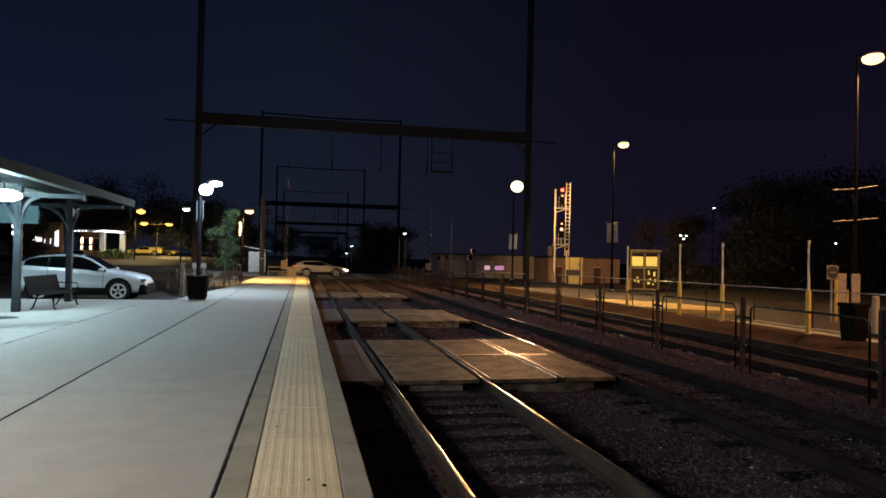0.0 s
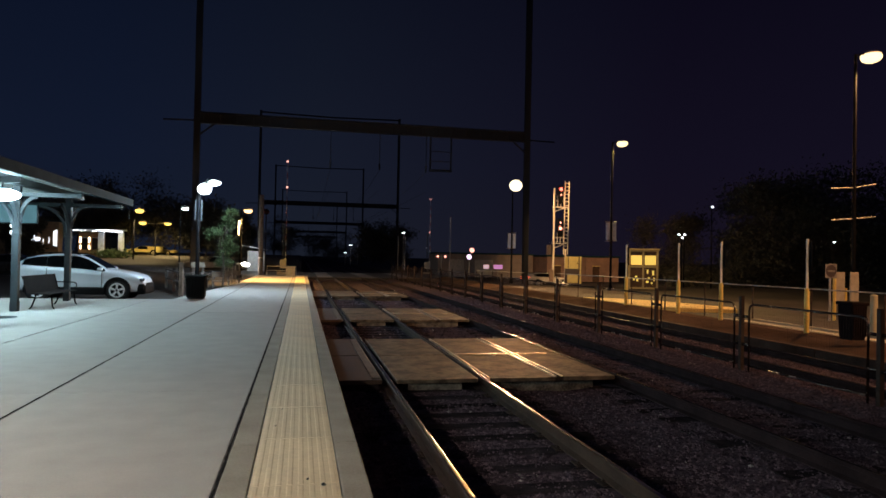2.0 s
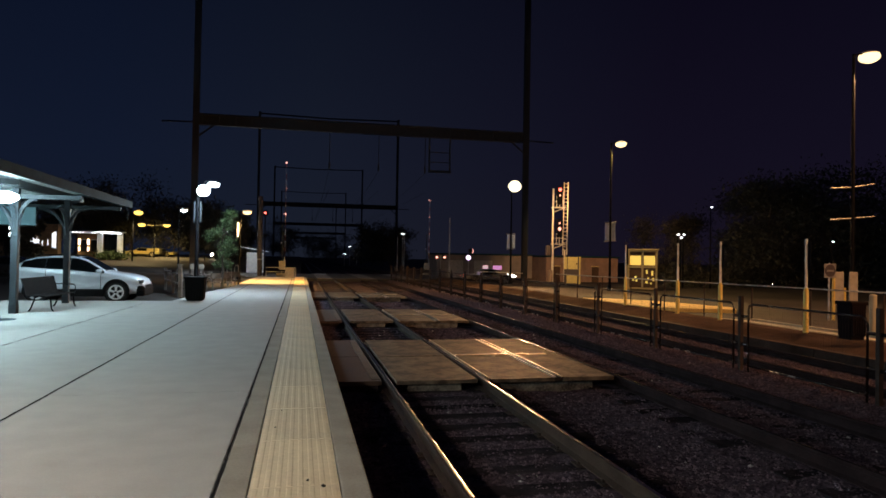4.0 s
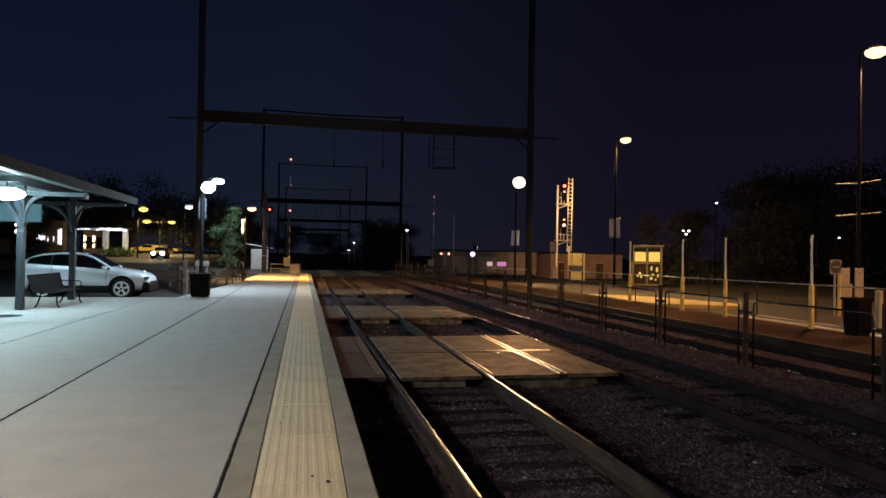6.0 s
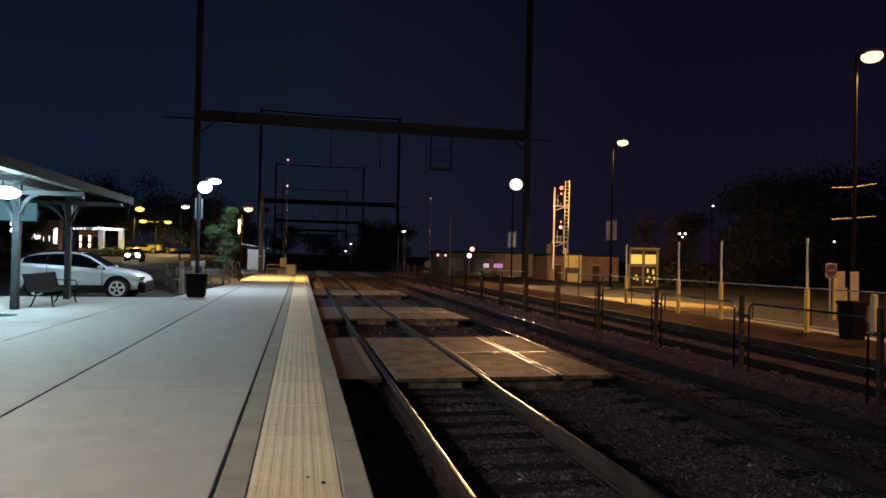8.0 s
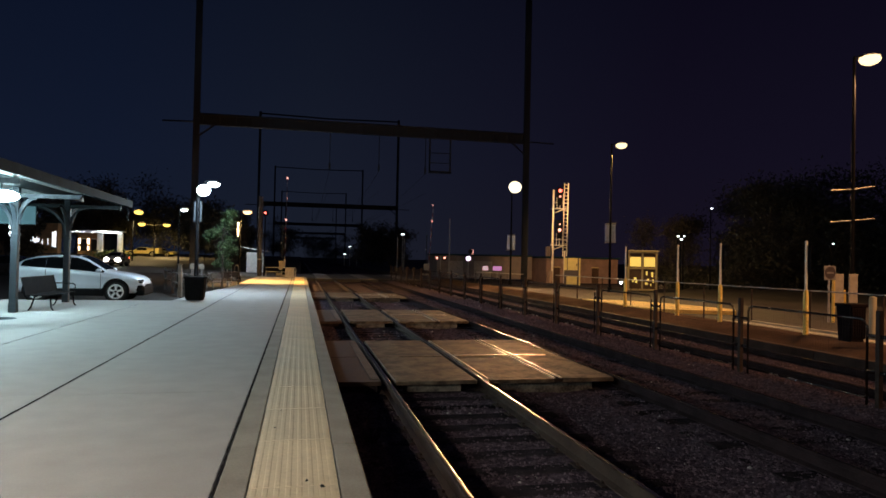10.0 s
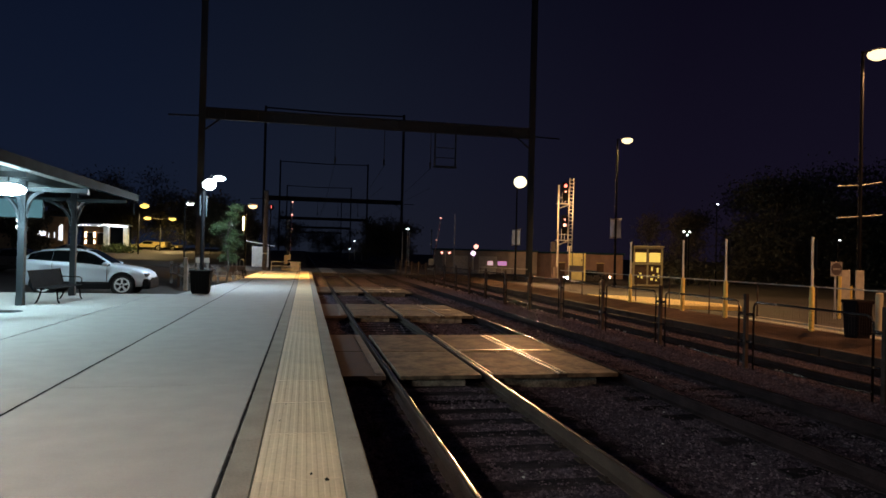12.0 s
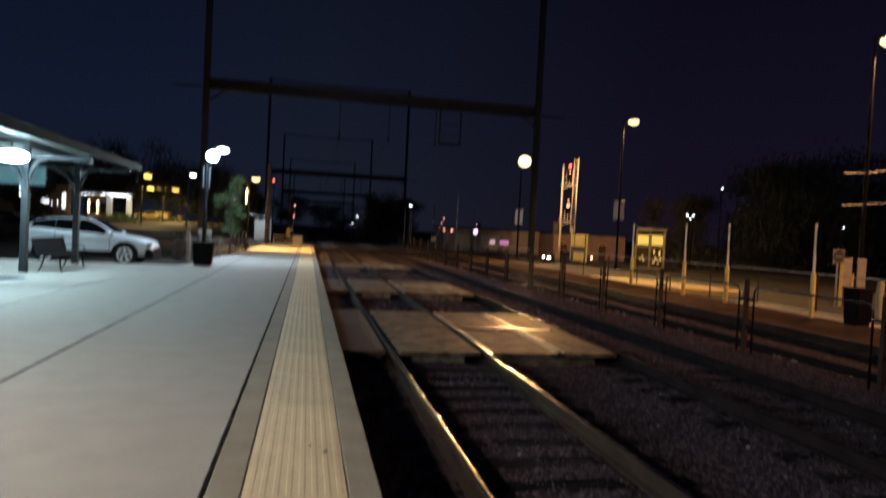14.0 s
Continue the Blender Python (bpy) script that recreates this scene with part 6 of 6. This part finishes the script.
# trees: a small one by the white lamp, dark ones far off
tree(pose(-3.82, 34.2, ground_z(-4, 34.2)), 4.0, 0.62, LEAF, "small leafy street tree lit green by the platform lamp", 11000, 0.055, 11, low=0.22)
for i, (x, y, h, c) in enumerate(((62, 80, 11, 5), (47, 60, 12, 5), (40, 50, 9, 4), (54, 70, 11, 6), (52, 84, 9, 5), (60, 56, 12, 6), (44, 48, 10, 5), (52, 44, 9, 5), (62, 66, 10, 6), (70, 60, 11, 7), (56, 58, 7, 5), (80, 58, 12, 8))):
    tree(pose(x, y, ground_z(x, y) - 0.1), h, c, DARKLEAF, "dark tree beyond the far parking lot", 9000, 0.17, 20 + i, low=0.06)
for i, (x, y, h, c) in enumerate(((16, 150, 10, 5.5), (20.5, 152, 9.5, 5), (-22, 150, 11, 6), (-14, 160, 8, 5), (-6, 240, 12, 8), (6, 300, 11, 9), (17, 320, 12, 10), (28, 210, 10, 8), (-37, 142, 12, 7), (-38, 124, 13, 7), (-18, 120, 10, 5), (-13, 96, 7, 3.2), (-9.5, 92, 6.5, 3), (-48, 122, 13, 7), (-58, 120, 13, 8), (-33, 140, 15, 8), (-44, 145, 15, 9), (-24, 135, 12, 6), (-70, 120, 14, 9), (-31.6, 86, 5.0, 2.2), (-33.8, 88, 4.6, 2.0))):
    tree(pose(x, y, ground_z(x, y) - 0.3), h, c, DARKLEAF, "dark tree against the night sky", 6500, 0.24, 40 + i, low=0.15)


# ---- clutter by the near platform
def clutter():
    hr = thing("hedgerow", pose(31.5, 51, -1.2, 0, 0, -12), "dark tangled brush along the far edge of the lot", "hedge")
    rg = random.Random(8)
    blobs = [(0.9 * k, rg.uniform(-0.6, 0.6), rg.uniform(0.9, 1.5), rg.uniform(0.9, 1.4), 0.8, rg.uniform(0.9, 1.3)) for k in range(38)]
    leaf_cloud("brush", blobs, 26000, 0.15, DARKLEAF, hr, 17)
    for x, y, h, mt in ((-4.55, 27.2, 1.25, WOODWORN),):
        p = thing("marker_post", pose(x, y, -0.05), "pale square marker post at the platform edge", "post", "marker posts")
        part("shaft", box(B(), -0.07, 0.07, -0.07, 0.07, 0, h, 0.015), mt, p)
        part("cap", box(B(), -0.09, 0.09, -0.09, 0.09, h, h + 0.05, 0.01), mt, p)
    for i, (x, y) in enumerate(((-3.75, 36.4), (-3.62, 39.0))):
        t = thing("platform_railing", pose(x, y, 0), "grey metal hoop railing at the platform edge", "railing", "hoop railings")
        part("hoop", tube(B(), [(0, 0, 0), (0, 0, 0.95), (0.05, 0.1, 1.05), (0.1, 0.9, 1.05), (0.12, 1.0, 0.95), (0.12, 1.0, 0)], 0.03), GALV, t)
        part("mid_rail", tube(B(), [(0, 0, 0.55), (0.12, 1.0, 0.55)], 0.02), GALV, t)
    t = thing("notice_board", pose(-4.5, 33.0, -0.05), "pale notice board on two posts beside the platform", "notice board")
    part("board", box(B(), -0.58, 0.05, -0.03, 0.03, 0.98, 1.22, 0.01), WOODWORN, t)
    for x in (-0.48, -0.05):
        part("post", box(B(), x - 0.05, x + 0.05, 0.03, 0.1, 0, 1.25), WOODPOLE, t)
    rail = thing("rail_fence", pose(0, 0, 0), "weathered wooden rail fence behind the marker post", "fence")
    spots = [(-6.7, 35.9), (-5.75, 32.6), (-4.85, 29.3)]
    for x, y in spots:
        part("post", box(B(), x - 0.06, x + 0.06, y - 0.06, y + 0.06, ground_z(x, y) - 0.1, 0.92, 0.01), WOODPOLE, rail)
    for (x0, y0), (x1, y1) in zip(spots, spots[1:]):
        for z in (0.34, 0.76):
            part("rail", tube(B(), [(x0, y0, z), (x1, y1, z + 0.02)], 0.05, 6), WOODPOLE, rail)
    for x, y, w in ((-3.95, 35.2, 0.9), (-3.75, 38.2, 1.0)):
        b = thing("wooden_bench", pose(x, y, ground_z(x, y), 0, 0, 8), "weathered plank bench beside the platform", "bench", "plank benches")
        part("seat", box(B(), -w / 2, w / 2, -0.18, 0.18, 0.40, 0.45, 0.01), WOODWORN, b)
        part("backrest", box(B(), -w / 2, w / 2, 0.14, 0.18, 0.62, 0.90, 0.01), WOODWORN, b)
        for lx in (-w / 2 + 0.08, w / 2 - 0.08):
            part("leg", box(B(), lx - 0.04, lx + 0.04, -0.16, 0.18, 0.0, 0.42, 0.01), WOODPOLE, b)
            part("back_post", box(B(), lx - 0.03, lx + 0.03, 0.18, 0.23, 0.0, 0.92, 0.01), WOODPOLE, b)
    t = thing("picnic_table", pose(-5.6, 37.0, ground_z(-5, 37) + 0.02, 0, 0, 20), "weathered wooden picnic table in the shade of the tree", "table")
    part("tabletop", box(B(), -0.9, 0.9, -0.38, 0.38, 0.71, 0.75, 0.01), WOODPOLE, t)
    for y in (-0.72, 0.72):
        part("seat", box(B(), -0.9, 0.9, y - 0.13, y + 0.13, 0.42, 0.46, 0.01), WOODPOLE, t)
    for x in (-0.65, 0.65):
        for s in (-1, 1):
            part("leg", tube(B(), [(x, s * 0.68, 0), (x, s * 0.2, 0.72)], 0.04, 6), WOODPOLE, t)
        part("brace", box(B(), x - 0.03, x + 0.03, -0.7, 0.7, 0.37, 0.42), WOODPOLE, t)
    for i, (x, y, r) in enumerate(((-5.6, 40.0, 0.5), (-4.9, 33.2, 0.45))):
        s = thing("shrub", pose(x, y, ground_z(x, y)), "low dark shrub beside the platform", "shrub", "shrubs")
        part("stem", cyl(B(), (0, 0, -0.05), (0, 0, r), 0.03, 0.015, 6), BARK, s)
        leaf_cloud("leaves", [(0, 0, r * 0.8, r, r, r * 0.7)], 700, 0.06, DARKLEAF, s, 70 + i)
    for x, y, z in ((16.9, 110, 5.75), (11.0, 150, 4.1), (9.8, 150, 2.4)):
        t = thing("distant_lamp", pose(x, y, -0.4), "distant lamp post with a small white light", "street lamp", "distant lamps")
        part("pole", cyl(B(), (0, 0, 0), (0, 0, z + 0.2), 0.09, 0.07, 8), GALV, t)
        part("lens", ball(B(), (0, -0.1, z + 0.4), 0.30, 0.4), G_FAR, t, smooth=True)
    for x, y, z in ((28.78, 42, 5.67), (26.15, 42, 3.62), (26.6, 42, 3.62), (26.4, 42, 3.4), (26.0, 28.0, 2.80)):
        t = thing("distant_lamp", pose(x, y, ground_z(x, y)), "slim distant lamp post with a white light", "street lamp", "distant lamps")
        z -= ground_z(x, y)
        part("pole", cyl(B(), (0, 0, 0), (0, 0, z), 0.05, 0.04, 8), BLACKMETAL, t)
        part("lens", ball(B(), (0, -0.1, z), 0.085 if y > 30 else 0.055, 0.7), G_FAR, t, smooth=True)
    t = thing("lamp_cluster", pose(-23.05, 60, ground_z(-22, 60)), "pole with three small white globes one above another", "street lamp")
    part("pole", cyl(B(), (0, 0, 0), (0, 0, 4.4), 0.05, 0.04, 8), BLACKMETAL, t)
    for z in (2.8, 3.36, 3.9):
        part("globe", ball(B(), (0, -0.12, z), 0.2, 1.0), G_FAR, t, "white glowing globe", smooth=True)
    t = thing("drain_cover", pose(-7.0, 17.5, 0.0), "dark round drain cover set in the platform", "drain cover")
    part("lid", cyl(B(), (0, 0, -0.01), (0, 0, 0.006), 0.40, 0.39, 28), FASCIA, t)
    for k in range(5):
        part("slot", box(B(), -0.2, 0.2, -0.17 + 0.08 * k, -0.14 + 0.08 * k, 0.006, 0.009), RUST, t)
    g = thing("grass_tuft", pose(0.80, 7.3, -0.42), "small pale dry grass tuft against the platform wall", "grass")
    bm = B()
    rr = random.Random(4)
    for k in range(46):
        a, l = rr.uniform(0, 6.28), rr.uniform(0.10, 0.24)
        dx, dy = 0.07 * math.cos(a) * rr.random(), 0.07 * math.sin(a) * rr.random()
        bm.faces.new([bm.verts.new(p) for p in ((dx, dy, 0), (dx + 0.008, dy, 0), (dx + l * 0.6 * math.cos(a), dy + l * 0.6 * math.sin(a), l))])
    part("blades", bm, GRASS, g)
    for x, y in ((14.0, 96.0), (15.0, 96.0), (12.6, 150)):
        t = thing("signal_pole", pose(x, y, -0.4), "thin bare pole beyond the level crossing", "pole", "far poles")
        part("shaft", cyl(B(), (0, 0, 0), (0, 0, 5.2), 0.08, 0.06, 8), GALV, t)
    t = thing("signal_pole", pose(17.3, 76.0, -0.4), "thin bare pole beyond the level crossing", "pole", "far poles")
    part("shaft", cyl(B(), (0, 0, 0), (0, 0, 6.9), 0.06, 0.05, 8), GALV, t)


clutter()


build_stones()


# ---- what moves
def motions():
    # cars on the level crossing, heading east at a steady pace
    def road_z(x, y):
        return ROAD_Z if x < 11.4 else ground_z(x, y) + 0.035

    suv = [(0.0, 1.75), (0.5, 7.1), (0.9, 11.6), (1.1, 14.0), (1.3, 16.3), (1.5, 18.6), (1.7, 20.9), (2.0, 24.3), (3.2, 38.0), (5.3, 62.5), (14.0, 165.0)]
    walk(SUV_RUN, [(t, pose(x, 62.4, road_z(x, 62.4))) for t, x in suv])
    # the pickup swings out of the lot onto the road
    turn = [(0.0, -24.2, 78.2, -58), (0.4, -21.2, 73.6, -57), (0.8, -18.85, 69.5, -54), (1.2, -15.7, 66.2, -38), (1.6, -12.2, 64.0, -18), (2.0, -7.4, 62.9, -4)]
    rows = [(t, pose(x, y, ground_z(x, y) + 0.05, 0, 0, a)) for t, x, y, a in turn]
    rows += [(t, pose(x, 62.8, road_z(x, 62.8))) for t, x in ((2.25, -4.4), (2.5, -1.4), (2.8, 2.8), (3.0, 5.4), (3.2, 8.0), (3.5, 11.9), (3.65, 13.9), (3.85, 16.5), (4.05, 19.1), (4.2, 21.1), (5.3, 36.0), (14.0, 150.0))]
    walk(TRUCK_RUN, rows)
    # a car that comes down through the parking lot
    lot = [(0.0, -6.95, 107.6, 273), (3.2, -7.0, 107.2, 271), (3.9, -9.9, 104.6, 215), (4.5, -14.6, 101.5, 228), (5.0, -17.3, 96.5, 256), (5.3, -18.0, 93.5, 270), (6.0, -18.2, 90.5, 274), (6.6, -18.4, 88, 276), (7.4, -18.7, 84.5, 277), (8.1, -18.8, 81.5, 277), (9.2, -18.9, 77.9, 275), (10.3, -18.85, 74.0, 272), (11.0, -18.65, 72.0, 264), (11.6, -20.3, 69.8, 238), (12.2, -22.6, 68.0, 212), (13.0, -24.8, 67.0, 197), (14.0, -27.0, 66.4, 192)]
    walk(LOT_RUN, [(t, pose(x, y, ground_z(x, y) + 0.04, 0, 0, a)) for t, x, y, a in lot])
    # the dark sedan that rolls west past the low building
    sed = [(0.0, 84.0), (5.3, 57.0), (8.2, 42.6), (9.3, 37.6), (10.3, 33.45), (10.6, 32.1), (11.0, 30.75), (11.4, 29.55), (11.8, 28.4), (12.2, 27.2), (12.6, 26.6), (13.0, 25.95), (13.4, 25.7), (14.0, 25.6)]
    walk(SEDAN_RUN, [(t, pose(x - 0.2, 61.5, ground_z(x, 61.5) + 0.04, 0, 0, 180)) for t, x in sed])
    # the crossing gates start down at about nine seconds
    drop = [(0.0, 88), (8.2, 88), (8.7, 84), (9.4, 74), (10.3, 57.5), (11.1, 47.5), (12.0, 36.5), (12.9, 26.5), (13.5, 20.5), (14.0, 15.5)]
    walk(ARM_L, [(t, pose(0.23, 0, 1.15, a, 0, 0)) for t, a in drop])
    walk(ARM_R, [(t, pose(0.28, 0, 1.15, -a, 0, 0)) for t, a in drop])

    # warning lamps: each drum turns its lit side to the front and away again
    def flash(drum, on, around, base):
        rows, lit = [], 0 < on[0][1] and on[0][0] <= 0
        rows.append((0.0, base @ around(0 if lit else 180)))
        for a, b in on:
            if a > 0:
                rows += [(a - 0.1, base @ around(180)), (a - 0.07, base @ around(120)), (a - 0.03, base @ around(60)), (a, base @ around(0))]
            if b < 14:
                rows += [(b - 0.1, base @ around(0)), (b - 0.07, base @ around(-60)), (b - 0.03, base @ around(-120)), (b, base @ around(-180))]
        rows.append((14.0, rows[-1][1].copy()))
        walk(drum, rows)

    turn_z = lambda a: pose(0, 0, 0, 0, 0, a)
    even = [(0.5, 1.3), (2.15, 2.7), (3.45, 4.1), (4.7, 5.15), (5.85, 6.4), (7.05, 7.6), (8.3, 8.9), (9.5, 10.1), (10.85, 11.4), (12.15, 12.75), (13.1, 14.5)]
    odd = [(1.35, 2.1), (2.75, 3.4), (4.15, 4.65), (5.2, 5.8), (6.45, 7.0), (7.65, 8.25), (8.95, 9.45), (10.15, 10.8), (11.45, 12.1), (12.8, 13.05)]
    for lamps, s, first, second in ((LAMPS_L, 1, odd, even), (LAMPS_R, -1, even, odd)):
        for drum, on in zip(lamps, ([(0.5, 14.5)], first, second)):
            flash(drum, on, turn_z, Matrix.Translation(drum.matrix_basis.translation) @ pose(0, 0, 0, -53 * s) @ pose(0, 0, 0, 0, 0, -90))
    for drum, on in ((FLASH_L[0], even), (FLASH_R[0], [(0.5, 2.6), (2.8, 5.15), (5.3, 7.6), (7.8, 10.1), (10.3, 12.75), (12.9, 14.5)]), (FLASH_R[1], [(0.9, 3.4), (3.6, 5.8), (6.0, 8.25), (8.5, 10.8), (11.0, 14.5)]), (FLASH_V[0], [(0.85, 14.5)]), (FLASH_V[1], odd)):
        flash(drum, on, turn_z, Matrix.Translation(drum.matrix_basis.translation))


motions()
